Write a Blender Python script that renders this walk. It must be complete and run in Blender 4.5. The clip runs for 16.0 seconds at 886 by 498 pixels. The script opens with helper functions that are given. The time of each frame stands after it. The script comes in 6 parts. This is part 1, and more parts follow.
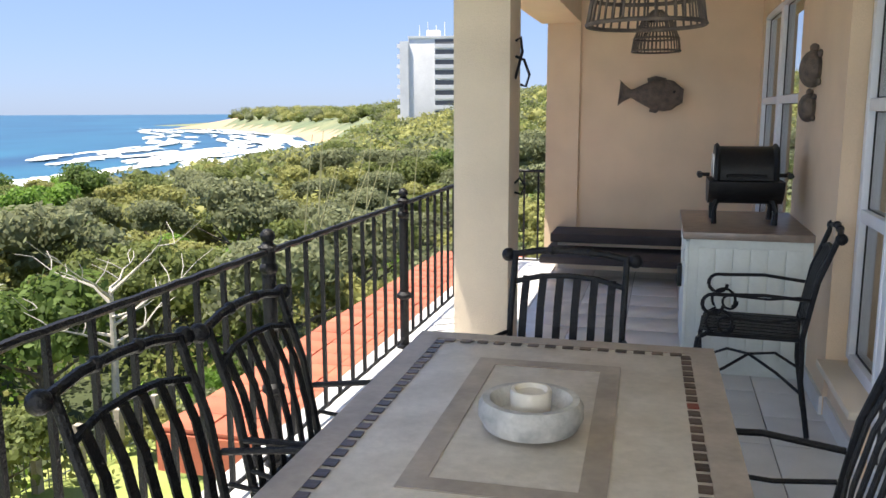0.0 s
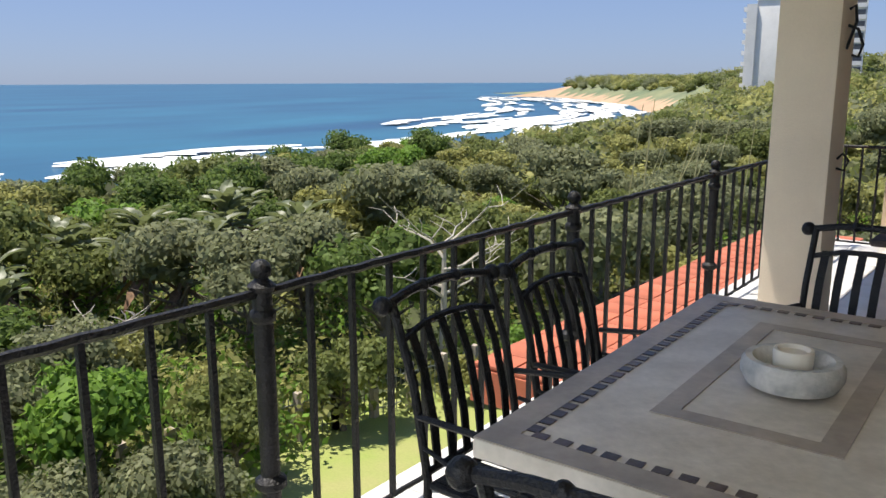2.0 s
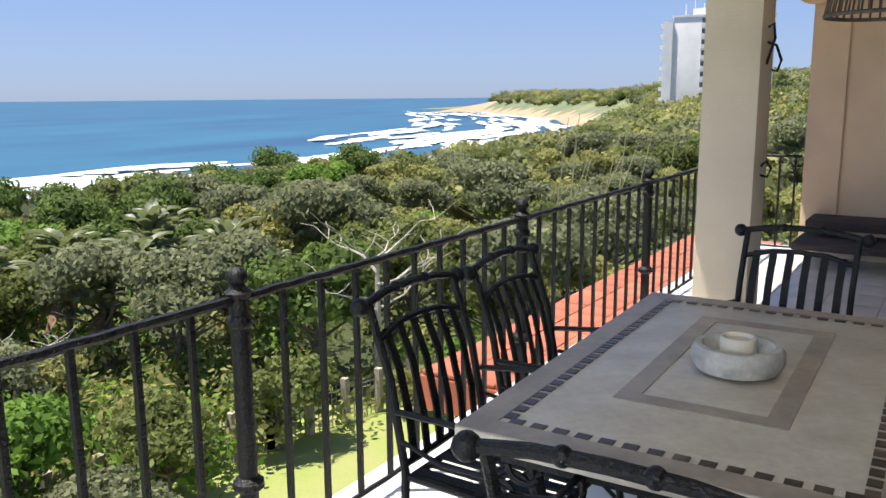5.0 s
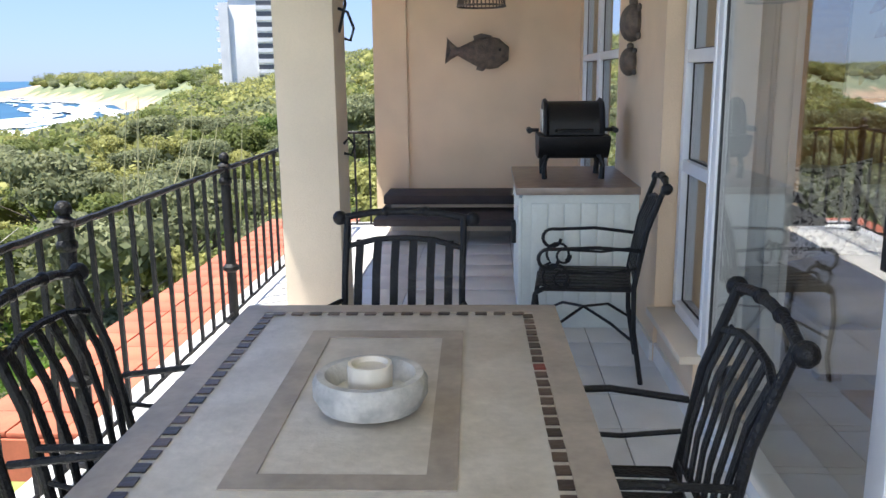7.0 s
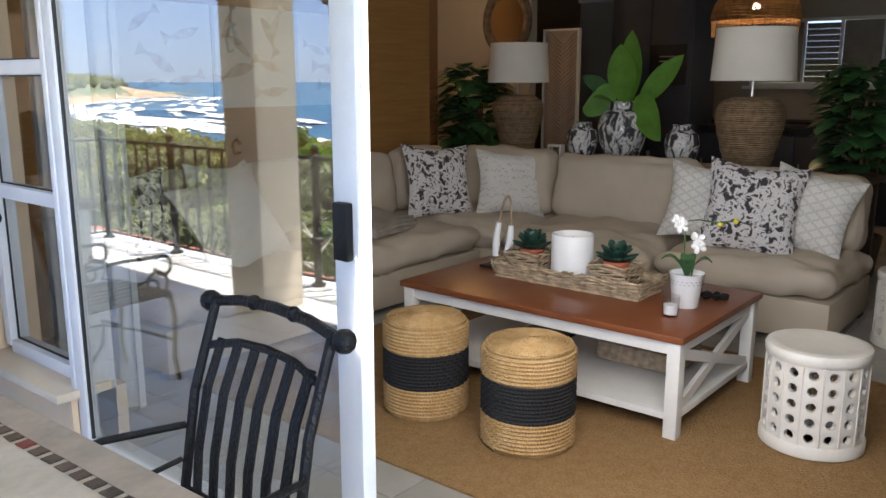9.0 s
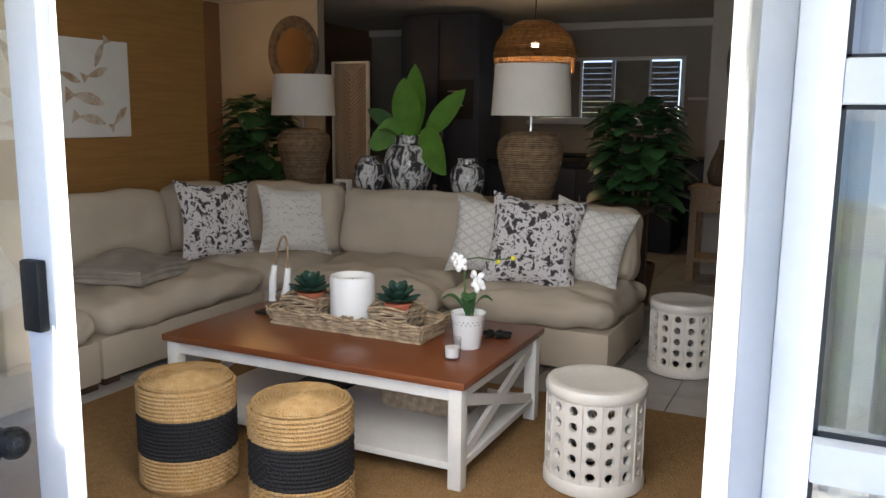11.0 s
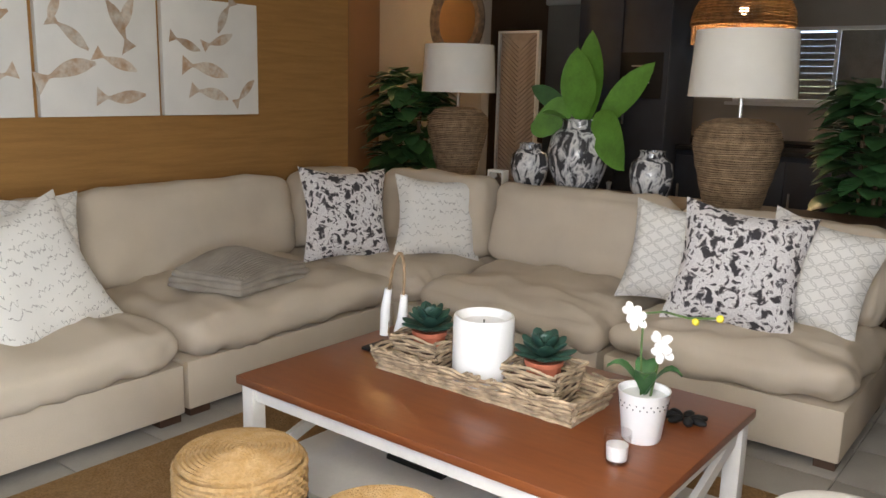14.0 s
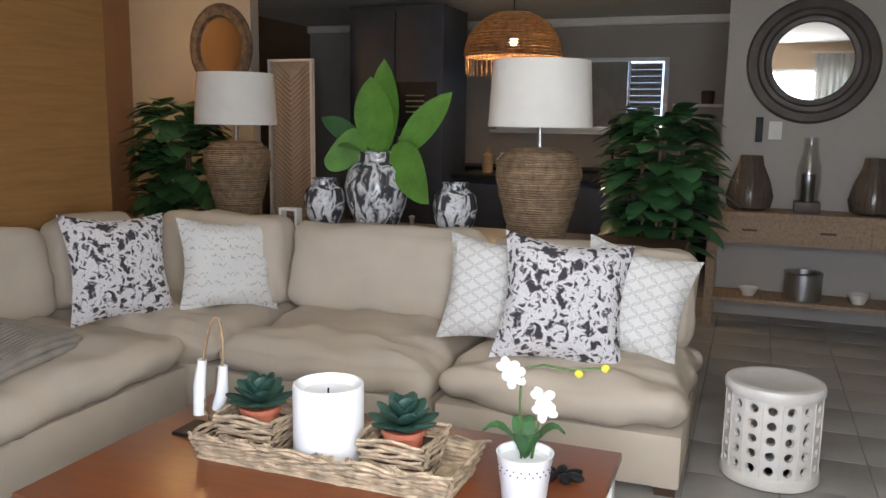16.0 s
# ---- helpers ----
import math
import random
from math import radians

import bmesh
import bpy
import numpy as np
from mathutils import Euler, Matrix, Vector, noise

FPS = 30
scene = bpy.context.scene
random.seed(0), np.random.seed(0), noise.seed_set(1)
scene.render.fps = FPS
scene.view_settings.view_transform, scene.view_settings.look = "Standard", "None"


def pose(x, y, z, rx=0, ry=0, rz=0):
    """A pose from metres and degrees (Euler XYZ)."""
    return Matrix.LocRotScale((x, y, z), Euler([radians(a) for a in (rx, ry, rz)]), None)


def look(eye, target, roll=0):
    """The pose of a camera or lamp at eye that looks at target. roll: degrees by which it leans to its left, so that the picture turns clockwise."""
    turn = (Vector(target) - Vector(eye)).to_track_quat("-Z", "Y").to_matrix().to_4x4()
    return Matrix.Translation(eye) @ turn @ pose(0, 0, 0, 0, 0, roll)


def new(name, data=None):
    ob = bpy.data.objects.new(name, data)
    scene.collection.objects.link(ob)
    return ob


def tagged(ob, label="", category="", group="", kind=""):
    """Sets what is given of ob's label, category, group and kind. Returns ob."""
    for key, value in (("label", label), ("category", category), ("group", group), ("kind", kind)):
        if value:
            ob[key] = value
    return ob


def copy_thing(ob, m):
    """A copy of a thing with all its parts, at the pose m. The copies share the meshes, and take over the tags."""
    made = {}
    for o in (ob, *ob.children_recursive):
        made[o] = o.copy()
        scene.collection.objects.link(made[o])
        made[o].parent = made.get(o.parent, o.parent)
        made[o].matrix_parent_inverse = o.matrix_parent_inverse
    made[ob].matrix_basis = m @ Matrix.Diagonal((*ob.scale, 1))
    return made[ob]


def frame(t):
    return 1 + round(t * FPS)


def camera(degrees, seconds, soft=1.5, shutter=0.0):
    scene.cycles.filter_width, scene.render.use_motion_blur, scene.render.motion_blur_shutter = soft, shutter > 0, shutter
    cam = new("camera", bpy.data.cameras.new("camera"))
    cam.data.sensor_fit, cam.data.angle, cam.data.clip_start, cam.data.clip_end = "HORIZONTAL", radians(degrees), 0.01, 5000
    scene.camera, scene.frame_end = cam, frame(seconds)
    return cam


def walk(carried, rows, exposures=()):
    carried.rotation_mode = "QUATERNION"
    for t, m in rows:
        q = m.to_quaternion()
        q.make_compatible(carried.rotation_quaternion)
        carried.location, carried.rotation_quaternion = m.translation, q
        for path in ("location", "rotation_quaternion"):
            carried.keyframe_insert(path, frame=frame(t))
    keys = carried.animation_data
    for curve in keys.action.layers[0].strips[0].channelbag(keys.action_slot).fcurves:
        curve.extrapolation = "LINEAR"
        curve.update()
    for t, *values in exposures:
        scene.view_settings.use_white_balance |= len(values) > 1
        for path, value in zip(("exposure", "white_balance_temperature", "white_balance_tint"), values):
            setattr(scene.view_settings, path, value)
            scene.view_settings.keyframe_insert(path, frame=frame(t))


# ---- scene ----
cam = camera(57.0, 16.0)
PATH = [
    (0, (0.052, 0.327, 1.43), (-0.463, 2.231, 1.096), -0.2),
    (0.5, (0.068, 0.317, 1.438), (-0.81, 2.081, 1.097), -0.3),
    (1, (0.135, 0.29, 1.404), (-1.138, 1.791, 1.049), 0.6),
    (1.5, (0.213, 0.21, 1.43), (-1.142, 1.636, 1.07), 0.3),
    (2, (0.272, 0.074, 1.449), (-0.931, 1.62, 1.044), -0.2),
    (2.5, (0.342, -0.112, 1.444), (-0.825, 1.465, 1.056), 0.2),
    (3, (0.338, -0.211, 1.465), (-0.891, 1.323, 1.098), -0.2),
    (5.5, (0.25, 0.017, 1.423), (-0.699, 1.741, 1.069), -0.2),
    (6, (0.288, 0.209, 1.395), (-0.481, 2.023, 1.052), 0.3),
    (6.5, (0.214, 0.376, 1.383), (-0.255, 2.279, 0.981), 0.5),
    (7, (0.029, 0.508, 1.389), (-0.087, 2.46, 0.968), -0.7),
    (7.5, (-0.141, 0.621, 1.384), (0.101, 2.566, 0.987), -0.3),
    (8, (-0.289, 0.725, 1.392), (0.47, 2.537, 1.018), 0.5),
    (8.5, (-0.421, 0.779, 1.394), (0.798, 2.317, 1.007), -0.2),
    (9, (-0.488, 0.775, 1.406), (1.024, 2.019, 0.999), 0.0),
    (9.5, (-0.468, 0.752, 1.412), (1.223, 1.76, 1.059), 0.8),
    (10, (-0.454, 0.785, 1.422), (1.319, 1.661, 1.122), -0.4),
    (11.25, (-0.12, 0.8, 1.4), (1.66, 1.655, 1.06), 0.9),
    (12.5, (0.229, 0.994, 1.38), (2.006, 1.829, 1.003), 2.2),
    (13, (0.441, 1.071, 1.378), (2.095, 2.117, 0.966), 1.5),
    (13.5, (0.653, 1.134, 1.408), (2.221, 2.303, 0.99), 1.6),
    (14, (0.738, 1.244, 1.421), (2.283, 2.452, 1.029), 1.4),
    (14.5, (0.731, 1.413, 1.435), (2.295, 2.607, 1.081), 0.4),
    (15, (0.739, 1.524, 1.423), (2.386, 2.606, 1.081), 0.7),
    (15.5, (0.823, 1.573, 1.436), (2.56, 2.51, 1.109), 1.0),
    (16, (0.892, 1.64, 1.429), (2.739, 2.339, 1.116), 0.8),
]
walk(cam, [(t, look(e, g, r)) for t, e, g, r in PATH],
     exposures=[(0, 1.2, 6600, 10), (1.0, 0.7, 6550, 10), (2.0, 0.6, 6550, 10), (2.6, 0.85, 6550, 10), (3.2, 0.8, 6550, 10), (5.5, 0.9, 6450, 10), (6.3, 1.1, 6300, 10), (7.0, 1.4, 6200, 10), (8.0, 2.0, 6250, 10), (8.5, 2.15, 6400, 10), (9.0, 2.1, 6350, 10), (10.2, 2.1, 6400, 10),
                (12.3, 2.5, 6300, 10), (13.0, 2.75, 6900, 10), (13.5, 2.8, 6900, 10), (14.5, 2.95, 6150, 10), (16, 3.15, 6000, 10)])

# ---- world, sun, lamps ----
SUN_EL, SUN_AZ = radians(71), radians(236)          # azimuth clockwise from +y
world = bpy.data.worlds.new("world")
scene.world = world
world.use_nodes = True
wn = world.node_tree
sky = wn.nodes.new("ShaderNodeTexSky")
sky.sky_type, sky.sun_disc = "NISHITA", False
sky.sun_elevation, sky.sun_rotation = SUN_EL, SUN_AZ
sky.air_density, sky.dust_density, sky.ozone_density = 1.0, 0.25, 3.0
tint = wn.nodes.new("ShaderNodeMix")
tint.data_type, tint.blend_type = "RGBA", "MULTIPLY"
tint.inputs[0].default_value, tint.inputs[7].default_value = 1.0, (0.69, 0.86, 1.30, 1)
hazy = wn.nodes.new("ShaderNodeGamma")                # sea haze evens out the sky
hazy.inputs[1].default_value = 0.45
wn.links.new(sky.outputs[0], hazy.inputs[0])
wn.links.new(hazy.outputs[0], tint.inputs[6])
wn.links.new(tint.outputs[2], wn.nodes["Background"].inputs[0])
wn.nodes["Background"].inputs[1].default_value = 0.158


def lamp(name, kind, m, energy, colour, **more):
    data = bpy.data.lights.new(name, kind)
    data.energy, data.color = energy, colour
    for k, v in more.items():
        setattr(data, k, v)
    ob = new(name, data)
    ob.matrix_world = m
    return ob


sun_dir = Vector((math.sin(SUN_AZ) * math.cos(SUN_EL), math.cos(SUN_AZ) * math.cos(SUN_EL), math.sin(SUN_EL)))
lamp("sun", "SUN", look(sun_dir * 50, (0, 0, 0)), 5.0, (1.0, 0.94, 0.84), angle=radians(0.53))
# daylight that enters by the sliding door
lamp("door_daylight", "AREA", look((1.0, 1.55, 1.45), (4.0, 2.1, 1.3)), 9.8, (1.0, 0.97, 0.92), shape="RECTANGLE", size=1.25, size_y=1.4)
# added fill lamp at the unseen, assumed open end of the veranda
lamp("veranda_daylight", "AREA", look((-0.3, -2.9, 1.6), (-0.2, 5.0, 1.1)), 52, (0.84, 0.93, 1.0), shape="RECTANGLE", size=2.2, size_y=1.3)


# ---- materials ----
def material(name, base, rough=0.6, metal=0.0, vary=0.12, scale=6.0, fine=60.0, bump=0.15, stretch=(1, 1, 1), second=None, rnd=0.0, spec=0.5, island=0.0):
    m = bpy.data.materials.new(name)
    m.use_nodes = True
    t = m.node_tree
    n, l = t.nodes, t.links
    b = n["Principled BSDF"]
    co = n.new("ShaderNodeTexCoord")
    mp = n.new("ShaderNodeMapping")
    mp.inputs["Scale"].default_value = stretch
    l.new(co.outputs["Object"], mp.inputs["Vector"])
    big, small = n.new("ShaderNodeTexNoise"), n.new("ShaderNodeTexNoise")
    big.inputs["Scale"].default_value, small.inputs["Scale"].default_value = scale, fine
    big.inputs["Detail"].default_value = 5
    for q in (big, small):
        l.new(mp.outputs[0], q.inputs["Vector"])
    mix = n.new("ShaderNodeMix")
    mix.data_type = "RGBA"
    c2 = second or tuple(c * (1 - 2.2 * vary) for c in base)
    mix.inputs[6].default_value, mix.inputs[7].default_value = (*base, 1), (*c2, 1)
    ramp = n.new("ShaderNodeMapRange")
    ramp.inputs[1].default_value, ramp.inputs[2].default_value = 0.35, 0.7
    l.new(big.outputs["Fac"], ramp.inputs[0])
    l.new(ramp.outputs[0], mix.inputs[0])
    hsv = n.new("ShaderNodeHueSaturation")
    l.new(mix.outputs[2], hsv.inputs["Color"])
    val = n.new("ShaderNodeMapRange")
    val.inputs[3].default_value, val.inputs[4].default_value = 1 - vary, 1 + vary
    l.new(small.outputs["Fac"], val.inputs[0])
    last = val.outputs[0]
    if rnd or island:
        src = n.new("ShaderNodeObjectInfo").outputs["Random"] if rnd else n.new("ShaderNodeNewGeometry").outputs["Random Per Island"]
        r2 = n.new("ShaderNodeMapRange")
        w = rnd or island
        r2.inputs[3].default_value, r2.inputs[4].default_value = 1 - w, 1 + w
        l.new(src, r2.inputs[0])
        mul = n.new("ShaderNodeMath")
        mul.operation = "MULTIPLY"
        l.new(last, mul.inputs[0])
        l.new(r2.outputs[0], mul.inputs[1])
        last = mul.outputs[0]
    l.new(last, hsv.inputs["Value"])
    l.new(hsv.outputs[0], b.inputs["Base Color"])
    b.inputs["Roughness"].default_value, b.inputs["Metallic"].default_value = rough, metal
    b.inputs["Specular IOR Level"].default_value = spec
    if bump:
        bp = n.new("ShaderNodeBump")
        bp.inputs["Strength"].default_value, bp.inputs["Distance"].default_value = bump, 0.01
        l.new(small.outputs["Fac"], bp.inputs["Height"])
        l.new(bp.outputs[0], b.inputs["Normal"])
    return m


def steps(name, stops, scale, detail=3.0, rough=0.8, warp=0.0, stretch=(1, 1, 1)):
    """A printed or glazed pattern: noise cut into colours."""
    m = bpy.data.materials.new(name)
    m.use_nodes = True
    n, l = m.node_tree.nodes, m.node_tree.links
    co, mp, no, rp = n.new("ShaderNodeTexCoord"), n.new("ShaderNodeMapping"), n.new("ShaderNodeTexNoise"), n.new("ShaderNodeValToRGB")
    mp.inputs["Scale"].default_value = stretch
    no.inputs["Scale"].default_value, no.inputs["Detail"].default_value, no.inputs["Distortion"].default_value = scale, detail, warp
    l.new(co.outputs["Object"], mp.inputs[0]), l.new(mp.outputs[0], no.inputs["Vector"]), l.new(no.outputs["Fac"], rp.inputs[0])
    while len(rp.color_ramp.elements) < len(stops):
        rp.color_ramp.elements.new(0.5)
    for e, (p, c) in zip(rp.color_ramp.elements, stops):
        e.position, e.color = p, (*c, 1)
    l.new(rp.outputs[0], n["Principled BSDF"].inputs["Base Color"])
    n["Principled BSDF"].inputs["Roughness"].default_value = rough
    return m


def glow(name, colour, strength):
    m = bpy.data.materials.new(name)
    m.use_nodes = True
    b = m.node_tree.nodes["Principled BSDF"]
    b.inputs["Base Color"].default_value = (*colour, 1)
    b.inputs["Emission Color"].default_value, b.inputs["Emission Strength"].default_value = (*colour, 1), strength
    return m


def glass(name, tint=(1, 1, 1), rough=0.0, shine=0.28):
    m = bpy.data.materials.new(name)
    m.use_nodes = True
    n, l = m.node_tree.nodes, m.node_tree.links
    out = n["Material Output"]
    n.remove(n["Principled BSDF"])
    tr, gl, mx = n.new("ShaderNodeBsdfTransparent"), n.new("ShaderNodeBsdfGlossy"), n.new("ShaderNodeMixShader")
    tr.inputs[0].default_value, gl.inputs["Roughness"].default_value, mx.inputs[0].default_value = (*tint, 1), rough, shine
    l.new(tr.outputs[0], mx.inputs[1]), l.new(gl.outputs[0], mx.inputs[2]), l.new(mx.outputs[0], out.inputs[0])
    return m


def sheer(m, colour, share):
    """Lets light through a leaf or a cloth."""
    n, l = m.node_tree.nodes, m.node_tree.links
    b, tr, mx = n["Principled BSDF"], n.new("ShaderNodeBsdfTranslucent"), n.new("ShaderNodeMixShader")
    tr.inputs[0].default_value, mx.inputs[0].default_value = (*colour, 1), share
    l.new(b.outputs[0], mx.inputs[1]), l.new(tr.outputs[0], mx.inputs[2]), l.new(mx.outputs[0], n["Material Output"].inputs[0])
    return m


PEACH = material("peach_plaster", (0.76, 0.58, 0.40), 0.85, vary=0.05, scale=2.5, fine=140, bump=0.25)
CREAM = material("cream_plaster", (0.76, 0.65, 0.51), 0.85, vary=0.05, scale=2.5, fine=140, bump=0.25)
WHITE = material("white_aluminium", (0.80, 0.81, 0.84), 0.35, vary=0.03, bump=0.02)
GASKET = material("black_gasket", (0.02, 0.02, 0.022), 0.5, bump=0)
CEIL = material("white_ceiling_paint", (0.82, 0.80, 0.76), 0.9, vary=0.04, scale=2)
TILE2 = material("beige_grey_floor_tile", (0.34, 0.32, 0.29), 0.4, vary=0.08, scale=5, fine=90, bump=0.05, rnd=0.05)
TILE = material("glazed_floor_tile", (0.70, 0.68, 0.65), 0.28, vary=0.06, scale=5, fine=90, bump=0.04, rnd=0.04)
GROUT = material("grey_grout", (0.30, 0.28, 0.26), 0.9)
IRON = material("black_wrought_iron", (0.013, 0.013, 0.015), 0.5, metal=0.2, vary=0.25, scale=20, fine=120, bump=0.5, spec=0.35)
TRAV = material("travertine_stone", (0.62, 0.57, 0.50), 0.38, vary=0.17, scale=7, fine=45, bump=0.15, second=(0.49, 0.44, 0.37))
TRAV2 = material("brown_marble_band", (0.42, 0.36, 0.30), 0.4, vary=0.15, scale=9, fine=50, bump=0.1)
MOSAIC = material("dark_mosaic_tile", (0.085, 0.055, 0.042), 0.35, vary=0.2, rnd=0.55)
REDMOS = material("red_mosaic_tile", (0.22, 0.03, 0.02), 0.35)
STONE = material("pale_soapstone", (0.62, 0.60, 0.56), 0.7, vary=0.2, scale=14, fine=70, bump=0.3, second=(0.36, 0.36, 0.35))
WAX = material("ivory_wax", (0.74, 0.68, 0.58), 0.5, vary=0.04)
CABW = material("pale_green_white_paint", (0.66, 0.70, 0.66), 0.5, vary=0.06)
CTOP = material("brown_stone_top", (0.26, 0.20, 0.16), 0.35, vary=0.15, scale=15)
BLACK = material("black_enamel", (0.011, 0.011, 0.012), 0.5, vary=0.2, spec=0.3)
STEEL = material("brushed_steel", (0.5, 0.5, 0.5), 0.35, metal=1.0, vary=0.08)
BENCH = material("dark_brown_cushion", (0.055, 0.042, 0.04), 0.8, vary=0.15)
DRIFT = material("carved_grey_wood", (0.16, 0.12, 0.09), 0.75, vary=0.3, scale=18, fine=70, bump=0.7, second=(0.06, 0.05, 0.045))
TERRA = material("terracotta_tile", (0.48, 0.14, 0.075), 0.8, vary=0.15, scale=3, rnd=0.15, island=0.0)
SOFA = material("oatmeal_linen", (0.57, 0.49, 0.39), 0.95, vary=0.05, scale=4, fine=320, bump=0.35, spec=0.2)
THROW = material("grey_knit", (0.40, 0.36, 0.31), 0.95, vary=0.10, scale=8, fine=200, bump=0.6, spec=0.2)
JUTE = material("woven_jute", (0.29, 0.175, 0.08), 0.95, vary=0.42, scale=26, fine=95, bump=1.0, spec=0.15, second=(0.25, 0.145, 0.06))
SEAG = material("seagrass_weave", (0.50, 0.33, 0.16), 0.8, vary=0.22, scale=26, fine=120, bump=0.8, spec=0.3, second=(0.42, 0.25, 0.09))
BLKW = material("black_woven_band", (0.014, 0.014, 0.016), 0.85, vary=0.2, fine=120, bump=0.8)
RATTAN = material("grey_rattan", (0.36, 0.25, 0.15), 0.75, vary=0.25, scale=25, fine=110, bump=0.8, second=(0.20, 0.13, 0.075), island=0.25)
WICK = material("pale_wicker", (0.50, 0.38, 0.25), 0.8, vary=0.25, scale=30, fine=120, bump=0.6, island=0.3)
CHERRY = material("polished_cherry_top", (0.20, 0.062, 0.02), 0.3, vary=0.14, scale=5, fine=30, stretch=(9, 0.9, 9), bump=0.05, second=(0.17, 0.05, 0.018))
TWHITE = material("white_painted_wood", (0.74, 0.72, 0.68), 0.5, vary=0.05, bump=0.08)
DWOOD = material("dark_wood_feet", (0.07, 0.035, 0.02), 0.5)
GRASSC = material("ochre_grasscloth", (0.36, 0.185, 0.052), 0.85, vary=0.12, scale=3, fine=30, stretch=(1.0, 1.0, 14), bump=0.4, second=(0.29, 0.145, 0.04))
BROWN = material("brown_wall_paint", (0.20, 0.12, 0.07), 0.9, vary=0.05, scale=2)
GREIGE = material("greige_wall_paint", (0.40, 0.37, 0.33), 0.9, vary=0.04, scale=2)
NAVY = material("navy_cabinet_paint", (0.022, 0.030, 0.05), 0.45, vary=0.1)
SHADE = material("white_linen_shade", (0.80, 0.77, 0.71), 0.9, vary=0.03, fine=300)
CERAM = material("white_ceramic", (0.72, 0.68, 0.62), 0.3, vary=0.05, scale=8)
POTW = material("white_planter", (0.84, 0.84, 0.84), 0.4, vary=0.02)
SUCC = material("blue_green_succulent", (0.024, 0.07, 0.05), 0.5, vary=0.2, island=0.3)
LEAFB = material("bright_leaf", (0.115, 0.27, 0.035), 0.45, vary=0.15, scale=10, island=0.25)
LEAFD = material("dark_glossy_leaf", (0.06, 0.16, 0.055), 0.35, vary=0.2, island=0.45)
STEM = material("green_stem", (0.08, 0.14, 0.04), 0.6)
PETAL = material("white_petal", (0.86, 0.85, 0.84), 0.6, vary=0.02)
YELL = material("yellow_bud", (0.7, 0.6, 0.05), 0.6)
CANVAS = material("white_canvas", (0.76, 0.74, 0.70), 0.9, vary=0.03, fine=300)
FISHP = material("sepia_paint", (0.60, 0.54, 0.46), 0.9, vary=0.22, scale=17, fine=70, bump=0, rnd=0.12, second=(0.40, 0.24, 0.13))
OAK = material("weathered_oak", (0.36, 0.25, 0.16), 0.7, vary=0.15, scale=5, fine=40, stretch=(1, 9, 9), bump=0.3)
LIME = material("limed_wood_panel", (0.38, 0.30, 0.24), 0.7, vary=0.12, fine=60)
SMOKE = material("smoked_wicker_glass", (0.10, 0.075, 0.055), 0.25, vary=0.15)
MIRROR = material("mirror_silver", (0.9, 0.9, 0.9), 0.02, metal=1.0, vary=0, bump=0)
MFRAME = material("dark_pewter_frame", (0.09, 0.075, 0.065), 0.45, metal=0.4, vary=0.2, bump=0.4)
SHEER = sheer(material("white_sheer_curtain", (0.84, 0.83, 0.81), 0.95, vary=0.03), (0.9, 0.9, 0.88), 0.5)
FLORAL = steps("black_white_floral_print", [(0.0, (0.03, 0.028, 0.032)), (0.40, (0.05, 0.045, 0.05)), (0.44, (0.34, 0.31, 0.31)), (0.48, (0.74, 0.72, 0.71)), (0.55, (0.60, 0.57, 0.57)), (0.58, (0.80, 0.78, 0.77)), (0.62, (0.22, 0.20, 0.21)), (0.66, (0.06, 0.055, 0.06))], 24, 12, 0.9, 0.5)
GLAZE = steps("marbled_glaze", [(0.0, (0.02, 0.02, 0.022)), (0.44, (0.06, 0.06, 0.065)), (0.50, (0.45, 0.45, 0.46)), (0.58, (0.70, 0.69, 0.67)), (0.66, (0.16, 0.16, 0.17))], 16, 4, 0.2, 1.0, (1, 1, 0.55))
PANE = glass("window_glass", (0.93, 0.95, 0.94))
SIDEP = glass("side_window_glass", (0.94, 0.95, 0.95), 0.0, 0.10)
CLEARG = glass("clear_glass", (0.96, 0.96, 0.96), 0.03, 0.06)


